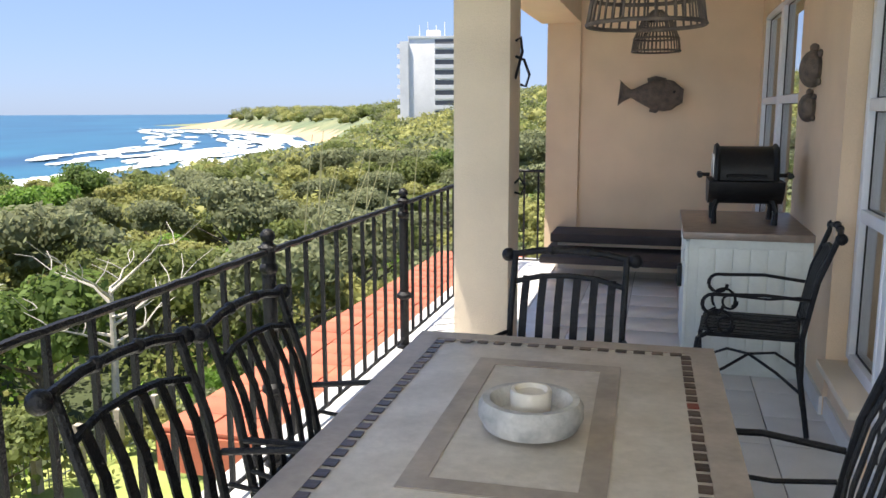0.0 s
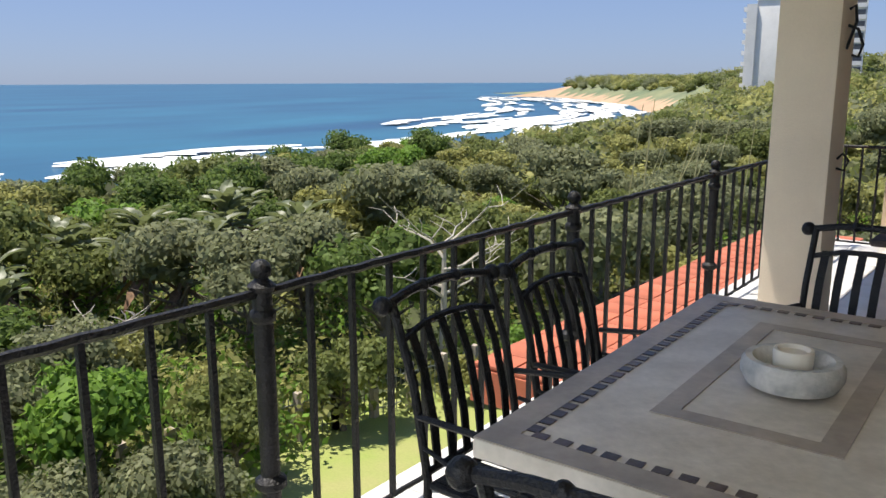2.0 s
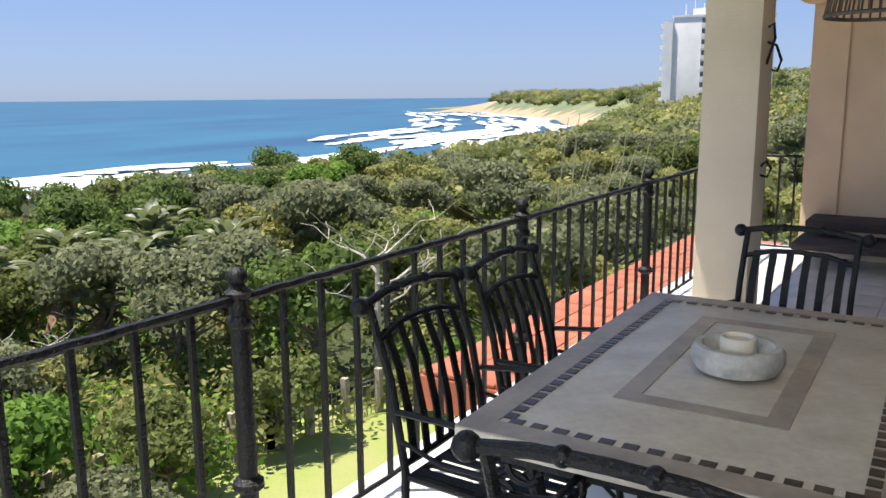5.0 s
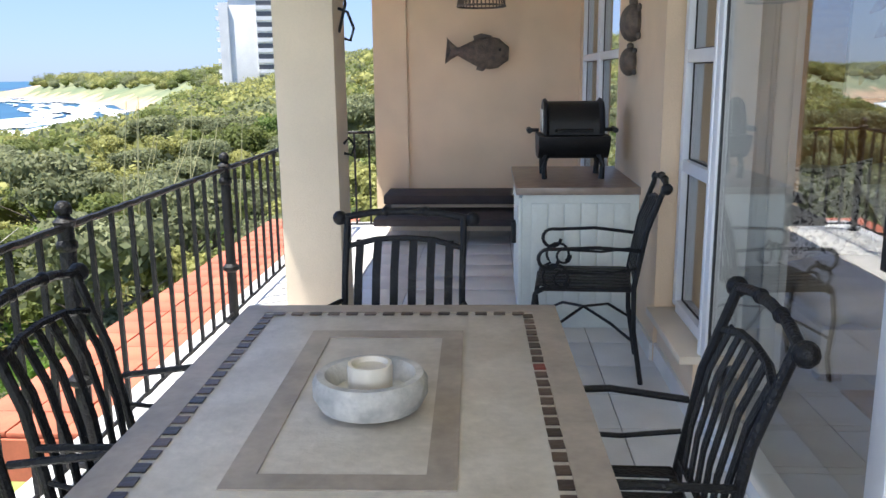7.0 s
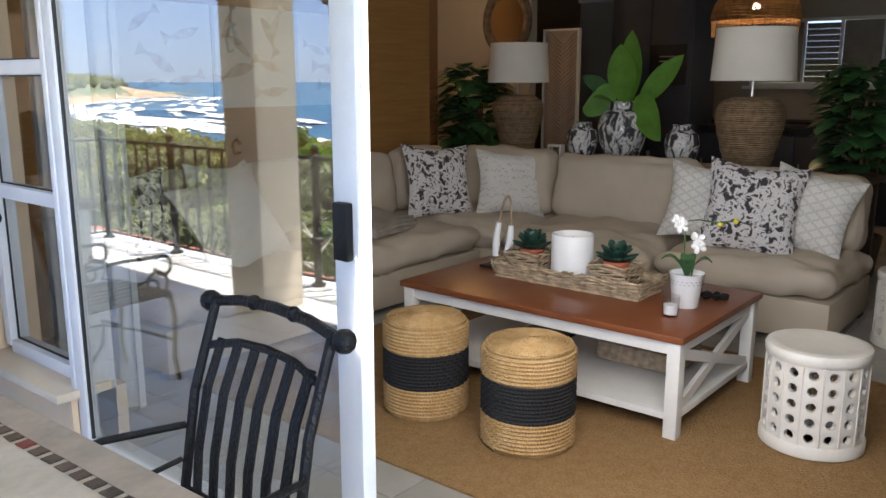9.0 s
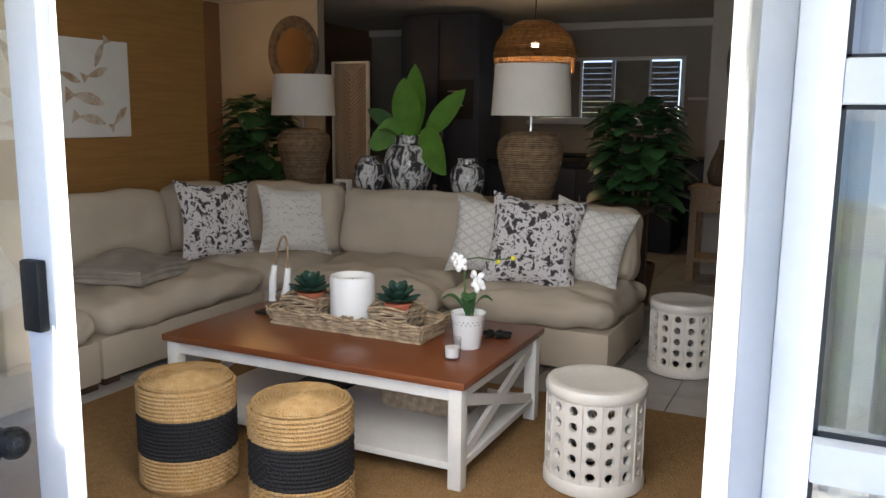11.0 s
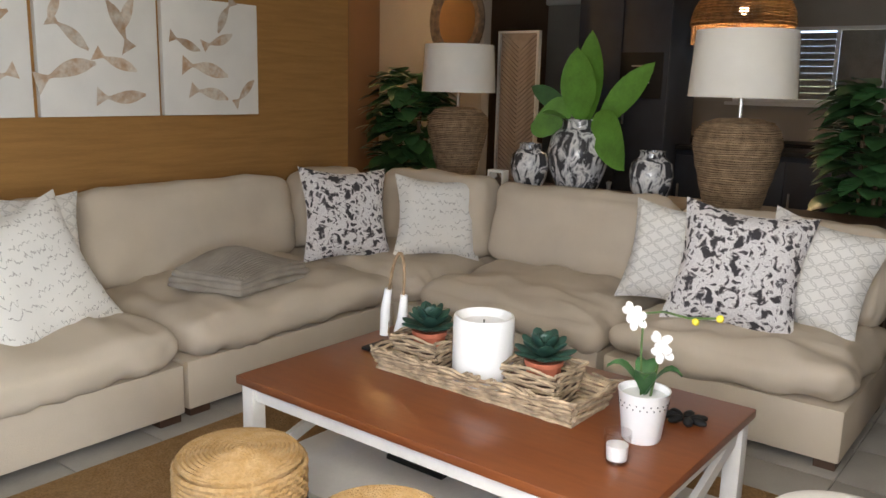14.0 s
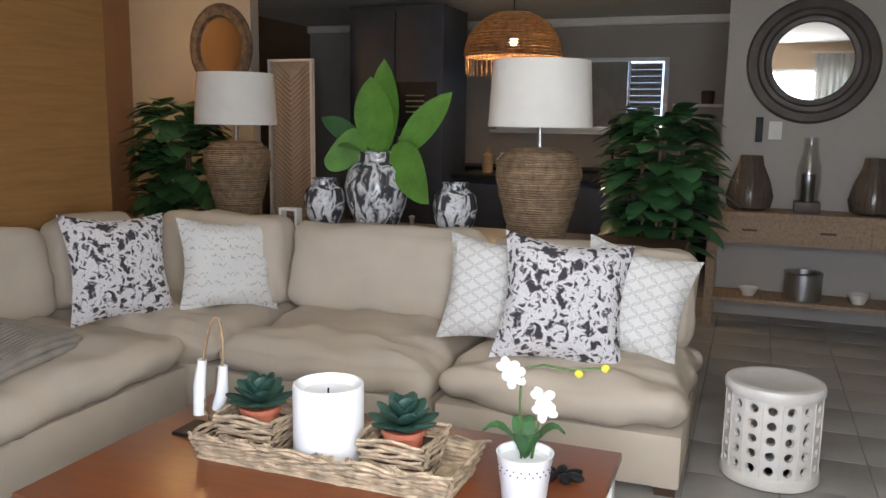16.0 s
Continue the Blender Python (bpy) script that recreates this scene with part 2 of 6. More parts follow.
def line_print(name, kind):
    m = material(name, (0.76, 0.74, 0.70), 0.95, vary=0.03, fine=300, bump=0.2, spec=0.2)
    n, l = m.node_tree.nodes, m.node_tree.links
    b = n["Principled BSDF"]
    src = b.inputs["Base Color"].links[0].from_socket
    co, sx = n.new("ShaderNodeTexCoord"), n.new("ShaderNodeSeparateXYZ")
    l.new(co.outputs["Object"], sx.inputs[0])

    def calc(op, a, c=None):
        q = n.new("ShaderNodeMath")
        q.operation = op
        for i, v in enumerate((a, c)):
            if v is None:
                continue
            if isinstance(v, (int, float)):
                q.inputs[i].default_value = v
            else:
                l.new(v, q.inputs[i])
        return q.outputs[0]
    x, z = sx.outputs[0], sx.outputs[2]
    if kind == "script":
        no = n.new("ShaderNodeTexNoise")
        no.inputs["Scale"].default_value, no.inputs["Detail"].default_value = 55, 2
        mp = n.new("ShaderNodeMapping")
        mp.inputs["Scale"].default_value = (1, 0.05, 0.25)
        l.new(co.outputs["Object"], mp.inputs[0]), l.new(mp.outputs[0], no.inputs["Vector"])
        wob = calc("MULTIPLY", calc("SUBTRACT", no.outputs["Fac"], 0.5), 0.10)
        d = calc("ABSOLUTE", calc("SUBTRACT", calc("FRACT", calc("DIVIDE", calc("ADD", z, wob), 0.048)), 0.5))
        gap = n.new("ShaderNodeTexNoise")
        gap.inputs["Scale"].default_value = 16
        l.new(co.outputs["Object"], gap.inputs["Vector"])
        fac = calc("MULTIPLY", calc("LESS_THAN", d, 0.055), calc("GREATER_THAN", gap.outputs["Fac"], 0.46))
    else:
        def ring(ox):
            u = calc("SUBTRACT", calc("FRACT", calc("ADD", calc("DIVIDE", x, 0.09), ox)), 0.5)
            v = calc("SUBTRACT", calc("FRACT", calc("ADD", calc("DIVIDE", z, 0.06), ox)), 0.5)
            r = calc("SQRT", calc("ADD", calc("MULTIPLY", u, u), calc("MULTIPLY", v, v)))
            return calc("LESS_THAN", calc("ABSOLUTE", calc("SUBTRACT", r, 0.42)), 0.035)
        fac = calc("MAXIMUM", ring(0.0), ring(0.5))
    mx = n.new("ShaderNodeMix")
    mx.data_type = "RGBA"
    l.new(calc("MULTIPLY", fac, 0.6 if kind == "script" else 0.32), mx.inputs[0]), l.new(src, mx.inputs[6])
    mx.inputs[7].default_value = (0.20, 0.18, 0.16, 1)
    l.new(mx.outputs[2], b.inputs["Base Color"])
    return m


SCRIPT, RINGS = line_print("handwriting_print", "script"), line_print("ring_print", "rings")


# ---- mesh helpers ----
def box(bm, lo, hi, bevel=0.0):
    lo, hi = Vector(lo), Vector(hi)
    r = bmesh.ops.create_cube(bm, size=1.0, matrix=Matrix.LocRotScale((lo + hi) / 2, None, hi - lo))
    if bevel:
        es = {e for v in r["verts"] for e in v.link_edges}
        bmesh.ops.bevel(bm, geom=list(es), offset=bevel, segments=2, profile=0.6, affect="EDGES")
    return bm


def boxes(*items, bevel=0.0):
    bm = bmesh.new()
    for lo, hi in items:
        box(bm, lo, hi, bevel)
    return bm


def rod(bm, a, b, r, r2=None, seg=8):
    a, b = Vector(a), Vector(b)
    d = b - a
    m = Matrix.Translation((a + b) / 2) @ d.to_track_quat("Z", "Y").to_matrix().to_4x4()
    bmesh.ops.create_cone(bm, cap_ends=True, segments=seg, radius1=r, radius2=r if r2 is None else r2, depth=d.length, matrix=m)
    return bm


def tube(bm, pts, r, seg=6):
    pts = [Vector(p) for p in pts]
    rings = []
    up = Vector((0.13, 0.31, 0.94))
    for i, p in enumerate(pts):
        d = (pts[min(i + 1, len(pts) - 1)] - pts[max(i - 1, 0)]).normalized()
        u = d.cross(up)
        u = (u if u.length > 1e-3 else d.cross(Vector((1, 0, 0)))).normalized()
        v = d.cross(u)
        rr = r[i] if isinstance(r, (list, tuple)) else r
        rings.append([bm.verts.new(p + rr * (math.cos(k * math.tau / seg) * u + math.sin(k * math.tau / seg) * v)) for k in range(seg)])
    for a, b in zip(rings, rings[1:]):
        for k in range(seg):
            bm.faces.new((a[k], a[(k + 1) % seg], b[(k + 1) % seg], b[k]))
    bm.faces.new(rings[0][::-1]), bm.faces.new(rings[-1])
    return bm


def ball(bm, c, r, seg=12):
    bmesh.ops.create_uvsphere(bm, u_segments=seg, v_segments=max(6, seg // 2), radius=r, matrix=Matrix.Translation(c))
    return bm


def lathe(bm, prof, seg=32, c=(0, 0, 0)):
    rings = [[bm.verts.new((c[0] + max(r, 1e-4) * math.cos(k * math.tau / seg), c[1] + max(r, 1e-4) * math.sin(k * math.tau / seg), c[2] + z)) for k in range(seg)] for r, z in prof]
    for a, b in zip(rings, rings[1:]):
        for k in range(seg):
            bm.faces.new((a[k], a[(k + 1) % seg], b[(k + 1) % seg], b[k]))
    bm.faces.new(rings[0][::-1]), bm.faces.new(rings[-1])
    return bm


def puff(bm, lo, hi, r=0.06, crown=0.03, wrinkle=0.006, cuts=12, seed=0.0):
    """An upholstered block: rounded edges, a domed top and creases."""
    lo, hi = Vector(lo), Vector(hi)
    c, h = (lo + hi) / 2, (hi - lo) / 2
    r = min(r, *h)
    start = len(bm.verts)
    g = bmesh.ops.create_cube(bm, size=2.0)
    es = {e for v in g["verts"] for e in v.link_edges}
    bmesh.ops.subdivide_edges(bm, edges=list(es), cuts=cuts, use_grid_fill=True)
    bm.verts.ensure_lookup_table()
    for v in bm.verts[start:]:
        p = v.co.copy()
        q = Vector([math.copysign(abs(a) ** 0.75, a) * b for a, b in zip(p, h)])
        k = Vector([max(-(b - r), min(b - r, a)) for a, b in zip(q, h)])
        d = q - k
        q = k + (d.normalized() * r if d.length > 1e-6 else d)
        if p.z > 0:
            q.z += crown * (1 - p.x ** 2) * (1 - p.y ** 2) * p.z
        n = noise.noise(Vector((q.x * 5 + seed, q.y * 5, q.z * 9 + seed)))
        f = noise.noise(Vector((q.x * 19 + seed, q.y * 5, q.z * 6)))
        v.co = c + q * (1 + 0.0) + d.normalized() * (n * wrinkle * 2 + f * wrinkle) if d.length > 1e-6 else c + q + Vector((0, 0, n * wrinkle * 2))
    return bm


def pillow(bm, w, h, t, n=14, seed=0.0):
    """A scatter cushion standing in xz, pulled out at its corners."""
    vs = {}
    for s in (1, -1):
        for i in range(n + 1):
            for j in range(n + 1):
                edge = i in (0, n) or j in (0, n)
                if s < 0 and edge:
                    vs[s, i, j] = vs[1, i, j]
                    continue
                u, v = 2 * i / n - 1, 2 * j / n - 1
                pull = 1 - 0.14 * (1 - (u * u if abs(v) > abs(u) else v * v)) * max(abs(u), abs(v))
                f = max(0, (1 - u ** 4)) ** 0.55 * max(0, (1 - v ** 4)) ** 0.55
                k = noise.noise(Vector((u * 2.5 + seed, v * 2.5, s)))
                vs[s, i, j] = bm.verts.new((u * pull * w / 2, s * (t / 2 * f + 0.012 * k * f), v * pull * h / 2))
    for s in (1, -1):
        for i in range(n):
            for j in range(n):
                f = [vs[s, i, j], vs[s, i + 1, j], vs[s, i + 1, j + 1], vs[s, i, j + 1]]
                bm.faces.new(f[::-1] if s > 0 else f)
    return bm


def mesh(name, bm, mat, smooth=True, angle=0.7):
    me = bpy.data.meshes.new(name)
    bm.normal_update()
    if smooth:
        for f in bm.faces:
            f.smooth = True
        for e in bm.edges:
            if len(e.link_faces) != 2 or e.calc_face_angle(0) > angle:
                e.smooth = False
    bm.to_mesh(me)
    bm.free()
    for q in mat if isinstance(mat, (list, tuple)) else (mat,):
        me.materials.append(q)
    return me


def thing(name, label, category, m=None, group=""):
    ob = new(name)
    ob.empty_display_size = 0.1
    if m is not None:
        ob.matrix_world = m
    return tagged(ob, label, category, group)


def part(name, bm, mat, parent, label="", m=None):
    ob = new(name, mesh(name, bm, mat))
    ob.parent = parent
    if m is not None:
        ob.matrix_basis = m
    return tagged(ob, label) if label else ob


def single(name, bm, mat, label, category, m=None, group=""):
    ob = new(name, mesh(name, bm, mat))
    if m is not None:
        ob.matrix_world = m
    return tagged(ob, label, category, group)


def struct(name, bm, mat, label="", m=None, kind="structure"):
    ob = new(name, mesh(name, bm, mat))
    if m is not None:
        ob.matrix_world = m
    return tagged(ob, label, kind=kind)


# ---- large structure ----
struct("floor_veranda", boxes(((-1.58, -3.0, -0.25), (0.93, 8.2, -0.008))), GROUT, "grey grout bed under white veranda tiles")
struct("floor_living", boxes(((0.93, -2.2, -0.25), (10.4, 7.2, -0.008))), GROUT, "grey grout bed under pale living room tiles")
struct("ceiling_veranda", boxes(((-1.6, -3.0, 2.50), (0.82, 8.2, 2.7))), CEIL, "white painted veranda ceiling")
struct("ceiling_living", boxes(((0.82, -2.2, 2.56), (10.4, 7.2, 2.72))), CEIL, "white painted living room ceiling")
struct("beam", boxes(((-1.08, -3.0, 2.21), (-0.72, 8.0, 2.50)), bevel=0.008), CREAM, "cream plastered beam over the railing")
struct("column", boxes(((-1.06, 4.66, 0), (-0.75, 4.98, 2.215)), bevel=0.012), CREAM, "square cream plastered veranda column")
struct("wall_end", boxes(((-1.02, 8.0, -0.25), (1.1, 8.2, 2.5)), ((-1.02, 7.97, 0), (-0.72, 8.0, 2.21))), PEACH, "peach plastered end wall of the veranda")
struct("wall_house", boxes(((0.82, 4.36, -0.25), (1.06, 5.74, 2.5)), ((0.82, 5.74, 2.2), (1.06, 7.86, 2.5)), ((0.82, 7.86, -0.25), (1.06, 8.0, 2.5)),
                           ((0.82, 5.74, -0.25), (1.06, 7.86, 0.05)), ((0.84, 3.66, 0), (1.06, 4.36, 0.24)), ((0.82, -0.9, 2.2), (1.06, 4.36, 2.56)),
                           ((0.84, 0.0, 0), (1.06, 0.853, 0.24)), ((0.82, -3.0, -0.25), (1.06, 0.0, 2.5))), PEACH, "peach plastered house wall along the veranda")
# unseen end, assumed open above the parapet to let light in
struct("wall_back", boxes(((-1.6, -3.2, -0.25), (1.06, -3.0, 0.9))), PEACH, "plain peach parapet at the unseen, assumed open veranda end")
struct("baseboard_veranda", boxes(((0.805, 4.36, 0), (0.822, 8.0, 0.09)), ((0.825, 3.66, 0), (0.842, 4.36, 0.09)), ((-0.72, 7.985, 0), (0.82, 8.002, 0.09))), TILE, "white tile skirting along the veranda wall")
struct("window_sill", boxes(((0.78, 3.64, 0.24), (1.0, 4.36, 0.275)), bevel=0.006), CREAM, "cream plastered window sill")
struct("wall_grasscloth", boxes(((1.06, 5.22, 0), (4.74, 5.42, 2.56))), GRASSC, "ochre grasscloth living room wall")
struct("wall_hall", boxes(((1.06, 7.0, 0), (10.4, 7.2, 2.56)), ((4.62, 5.42, 0), (4.74, 7.0, 2.56))), BROWN, "brown painted hall wall")
struct("wall_kitchen", boxes(((10.2, -2.2, 0), (10.4, 2.57, 2.56)), ((10.2, 4.5, 0), (10.4, 7.0, 2.56)), ((10.2, 2.57, 0), (10.4, 4.5, 1.33)), ((10.2, 2.57, 2.13), (10.4, 4.5, 2.56))), GREIGE, "greige kitchen wall with a window opening")
struct("wall_console", boxes(((7.36, -2.2, 0), (7.52, 1.88, 2.56))), GREIGE, "greige wall behind the console table")
struct("wall_side", boxes(((1.06, -2.2, 0), (10.2, -2.0, 2.56))), GREIGE, "plain greige side wall of the living room")
struct("wall_hall_end", boxes(((6.98, 5.72, 0), (7.1, 7.0, 2.56)), ), GREIGE, "greige hall wall with an oval mirror")
struct("trim_cornice", boxes(((10.12, -2.0, 2.47), (10.2, 7.0, 2.56)), ((7.28, -2.0, 2.47), (7.36, 1.88, 2.56)), ((1.06, 5.14, 2.47), (4.74, 5.22, 2.56)), bevel=0.02), CEIL, "white plaster cornice")


# ---- windows and sliding door ----
def pane_window(name, y0, y1, zs, label, x=0.93):
    w = tagged(thing(name, label, "window", pose(x, 0, 0)), kind="structure")
    f = 0.055
    for a, b in ((y0, y0 + f), (y1 - f, y1)):
        part("window_frame", boxes(((-0.03, a, zs[0]), (0.05, b, zs[-1])), bevel=0.005), WHITE, w)
    for z in zs:
        part("window_rail", boxes(((-0.028, y0 + f, z - f / 2), (0.048, y1 - f, z + f / 2)), bevel=0.005), WHITE, w)
    for a, b in zip(zs, zs[1:]):
        p = part("pane", boxes(((0.008, y0 + f, a + f / 2), (0.014, y1 - f, b - f / 2))), SIDEP, w, "clear window pane")
        p.visible_shadow = False
        g = 0.006
        part("gasket", boxes(((0.0, y0 + f, a + f / 2), (0.007, y0 + f + g, b - f / 2)), ((0.0, y1 - f - g, a + f / 2), (0.007, y1 - f, b - f / 2)),
                             ((0.0, y0 + f, a + f / 2), (0.007, y1 - f, a + f / 2 + g)), ((0.0, y0 + f, b - f / 2 - g), (0.007, y1 - f, b - f / 2))), GASKET, w, "black rubber gasket")
    return w


pane_window("window_1", 3.68, 4.34, (0.30, 0.965, 1.45, 2.19), "white aluminium side window with three panes")
pane_window("window_2", 0.10, 0.853, (0.30, 0.965, 1.45, 2.19), "white aluminium side window with three panes")
pane_window("window_3", 5.76, 6.80, (0.08, 1.5, 2.19), "white aluminium glazed door frame", 0.86)
pane_window("window_4", 6.82, 7.84, (0.08, 1.5, 2.19), "white aluminium glazed door frame", 0.86)
leaf = tagged(thing("sliding_door", "white aluminium sliding glass door, slid open", "door", pose(0.90, 0, 0)), kind="structure")
for a, b in ((2.15, 2.235), (3.60, 3.66)):
    part("stile", boxes(((-0.035, a, 0.03), (0.012, b, 2.19)), bevel=0.005), WHITE, leaf)
for a, b in ((0.03, 0.09), (2.12, 2.19)):
    part("rail", boxes(((-0.033, 2.235, a), (0.010, 3.60, b)), bevel=0.004), WHITE, leaf)
p = part("pane", boxes(((-0.014, 2.235, 0.09), (-0.008, 3.60, 2.12))), PANE, leaf, "large clear glass pane")
p.visible_shadow = False
part("gasket", boxes(((-0.024, 3.588, 0.09), (-0.015, 3.6, 2.12)), ((-0.024, 2.235, 0.09), (-0.015, 2.243, 2.12))), GASKET, leaf, "black rubber gasket")
part("handle", boxes(((-0.06, 2.165, 0.975), (-0.036, 2.215, 1.118)), bevel=0.006), BLACK, leaf, "black pull handle")
struct("door_frame", boxes(((0.94, 0.855, 0.0), (1.02, 0.90, 2.2)), ((0.86, 3.66, 0.0), (1.02, 3.69, 2.2)), ((0.86, 0.95, 2.19), (1.02, 3.66, 2.25)), ((0.86, 0.95, 0.0), (1.02, 3.66, 0.026)), ((0.88, 0.95, 0.026), (0.885, 3.66, 0.04)), bevel=0.004), WHITE, "white aluminium sliding door frame and track")


def curtain(y0, y1, x, label):
    bm, n = bmesh.new(), 60
    a = [(y0 + (y1 - y0) * i / n, x + 0.03 * math.sin(i * 0.95) + 0.012 * math.sin(i * 2.3)) for i in range(n + 1)]
    rows = [[bm.verts.new((q, y, z)) for y, q in a] for z in (0.03, 2.4)]
    for i in range(n):
        bm.faces.new((rows[0][i], rows[0][i + 1], rows[1][i + 1], rows[1][i]))
    ob = single("curtain", bm, SHEER, label, "curtain")
    md = ob.modifiers.new("thick", "SOLIDIFY")
    md.thickness = 0.004
    rail = bmesh.new()
    rod(rail, (x, y0 - 0.05, 2.42), (x, y1 + 0.05, 2.42), 0.012)
    part("curtain_rail", rail, WHITE, ob)
    bk = boxes(((x - 0.01, y0, 2.41), (x + 0.01, y0 + 0.02, 2.56)))
    part("bracket", bk, WHITE, ob)


curtain(3.85, 4.55, 1.22, "white sheer curtain gathered beside the window")
curtain(0.15, 0.955, 1.14, "white sheer curtain gathered beside the window")
curtain(5.9, 7.7, 1.2, "white sheer curtain behind the glazed door")


# ---- railing ----
RX = -1.44
rail = thing("railing", "black wrought iron balcony railing with ball finials", "railing", pose(0, 0, 0))


def railing_post(x, y):
    bm = bmesh.new()
    rod(bm, (x, y, 0), (x, y, 0.90), 0.028, seg=12)
    rod(bm, (x, y, 0), (x, y, 0.02), 0.05, seg=12)
    lathe(bm, [(0.028, 0.80), (0.036, 0.81), (0.036, 0.83), (0.028, 0.84)], 12, (x, y, 0))
    lathe(bm, [(0.028, 0.30), (0.046, 0.315), (0.046, 0.335), (0.028, 0.35)], 12, (x, y, 0))
    lathe(bm, [(0.034, 0.89), (0.040, 0.905), (0.022, 0.92), (0.018, 0.93)], 12, (x, y, 0))
    ball(bm, (x, y, 0.948), 0.030)
    part("post", bm, IRON, rail)


POSTS = [3.205 + 1.735 * k for k in range(-3, 3)]
for y in POSTS:
    railing_post(RX, y)
railing_post(RX, 7.75)
bar = bmesh.new()
box(bar, (-0.0085, -0.0085, 0.06), (0.0085, 0.0085, 0.88))
bar = mesh("baluster", bar, IRON)
spots = []
for y in POSTS:
    spots += [(RX, y + 1.735 * k / 10) for k in range(1, 10) if y + 1.735 * k / 10 < 7.74]
spots += [(RX + 0.13 * k, 7.75) for k in range(1, 4)]
for x, y in spots:
    ob = new("baluster", bar)
    ob.parent, ob.location = rail, (x, y, 0)
for z, r in ((0.885, 0.014), (0.06, 0.010)):
    bm = bmesh.new()
    n = 140
    tube(bm, [(RX + 0.0015 * math.sin(i * 1.7), -2.6 + 10.35 * i / n, z + 0.002 * math.sin(i * 2.9)) for i in range(n + 1)], r, 6)
    tube(bm, [(RX, 7.75, z), (-1.0, 7.75, z)], r, 6)
    part("top_rail" if z > 0.5 else "bottom_rail", bm, IRON, rail)


# ---- dining table ----
TX0, TX1, TY0, TY1, TZ = -0.695, 0.24, 1.405, 2.885, 0.70
dt = thing("dining_table", "stone-topped veranda dining table with a mosaic border", "table", pose((TX0 + TX1) / 2, (TY0 + TY1) / 2, 0, 0, 0, 1.2))
hx, hy = (TX1 - TX0) / 2, (TY1 - TY0) / 2
part("tabletop", boxes(((-hx, -hy, TZ - 0.045), (hx, hy, TZ)), bevel=0.007), TRAV, dt, "travertine table top")
part("border_band", boxes(((-hx + 0.002, -hy + 0.002, TZ), (-hx + 0.075, hy - 0.002, TZ + 0.003)), ((hx - 0.075, -hy + 0.002, TZ), (hx - 0.002, hy - 0.002, TZ + 0.003)),
                          ((-hx + 0.075, -hy + 0.002, TZ), (hx - 0.075, -hy + 0.075, TZ + 0.003)), ((-hx + 0.075, hy - 0.075, TZ), (hx - 0.075, hy - 0.002, TZ + 0.003))), TRAV2, dt, "brown marble border")
ix, iy = 0.205, 0.437
part("inner_band", boxes(((-ix, -iy, TZ), (-ix + 0.055, iy, TZ + 0.003)), ((ix - 0.055, -iy, TZ), (ix, iy, TZ + 0.003)),
                         ((-ix + 0.055, -iy, TZ), (ix - 0.055, -iy + 0.055, TZ + 0.003)), ((-ix + 0.055, iy - 0.055, TZ), (ix - 0.055, iy, TZ + 0.003))), TRAV2, dt, "brown marble inlay frame", pose(-0.012, 0.05, 0))
part("apron", boxes(((-hx + 0.08, -hy + 0.08, TZ - 0.10), (hx - 0.08, hy - 0.08, TZ - 0.045))), IRON, dt, "black iron apron")
for sx in (-1, 1):
    for sy in (-1, 1):
        bm = bmesh.new()
        tube(bm, [(sx * (hx - 0.13), sy * (hy - 0.13), TZ - 0.06), (sx * (hx - 0.16), sy * (hy - 0.16), 0.4), (sx * (hx - 0.10), sy * (hy - 0.10), 0.0)], 0.02, 8)
        part("leg", bm, IRON, dt)
chip_a = mesh("mosaic_chip", boxes(((-0.014, -0.017, 0), (0.014, 0.017, 0.0025))), MOSAIC)
chip_r = mesh("mosaic_chip", boxes(((-0.014, -0.017, 0), (0.014, 0.017, 0.0025))), REDMOS)
mx, my = hx - 0.09, hy - 0.09
chips = []
ny, nx = 25, 14
for k in range(ny):
    y = -my + 2 * my * (k + 0.5) / ny
    chips += [(-mx, y, 0, k), (mx, y, 0, k + 100)]
for k in range(nx):
    x = -mx + 2 * mx * (k + 0.5) / nx
    chips += [(x, -my - 0.0, 90, 0), (x, my, 90, 0)]
for x, y, a, k in chips:
    ob = new("mosaic_chip", chip_r if k == 116 else chip_a)
    ob.parent = dt
    ob.matrix_basis = pose(x, y, TZ + 0.001, 0, 0, a + random.uniform(-3, 3))

bm = bmesh.new()
lathe(bm, [(0.085, 0), (0.115, 0.010), (0.130, 0.038), (0.130, 0.066), (0.120, 0.082), (0.102, 0.082), (0.092, 0.064), (0.078, 0.045), (0.0, 0.045)], 40)
bowl = single("stone_bowl", bm, STONE, "round carved soapstone candle bowl on the table", "bowl", pose(-0.222, 2.11, TZ + 0.003) @ Matrix.Scale(0.93, 4))
bm = bmesh.new()
lathe(bm, [(0.05, 0), (0.052, 0.05), (0.05, 0.06), (0.042, 0.06), (0.036, 0.05), (0.0, 0.047)], 28)
single("candle", bm, WAX, "ivory pillar candle in the stone bowl", "candle", pose(-0.222, 2.11, TZ + 0.046) @ Matrix.Scale(0.92, 4))


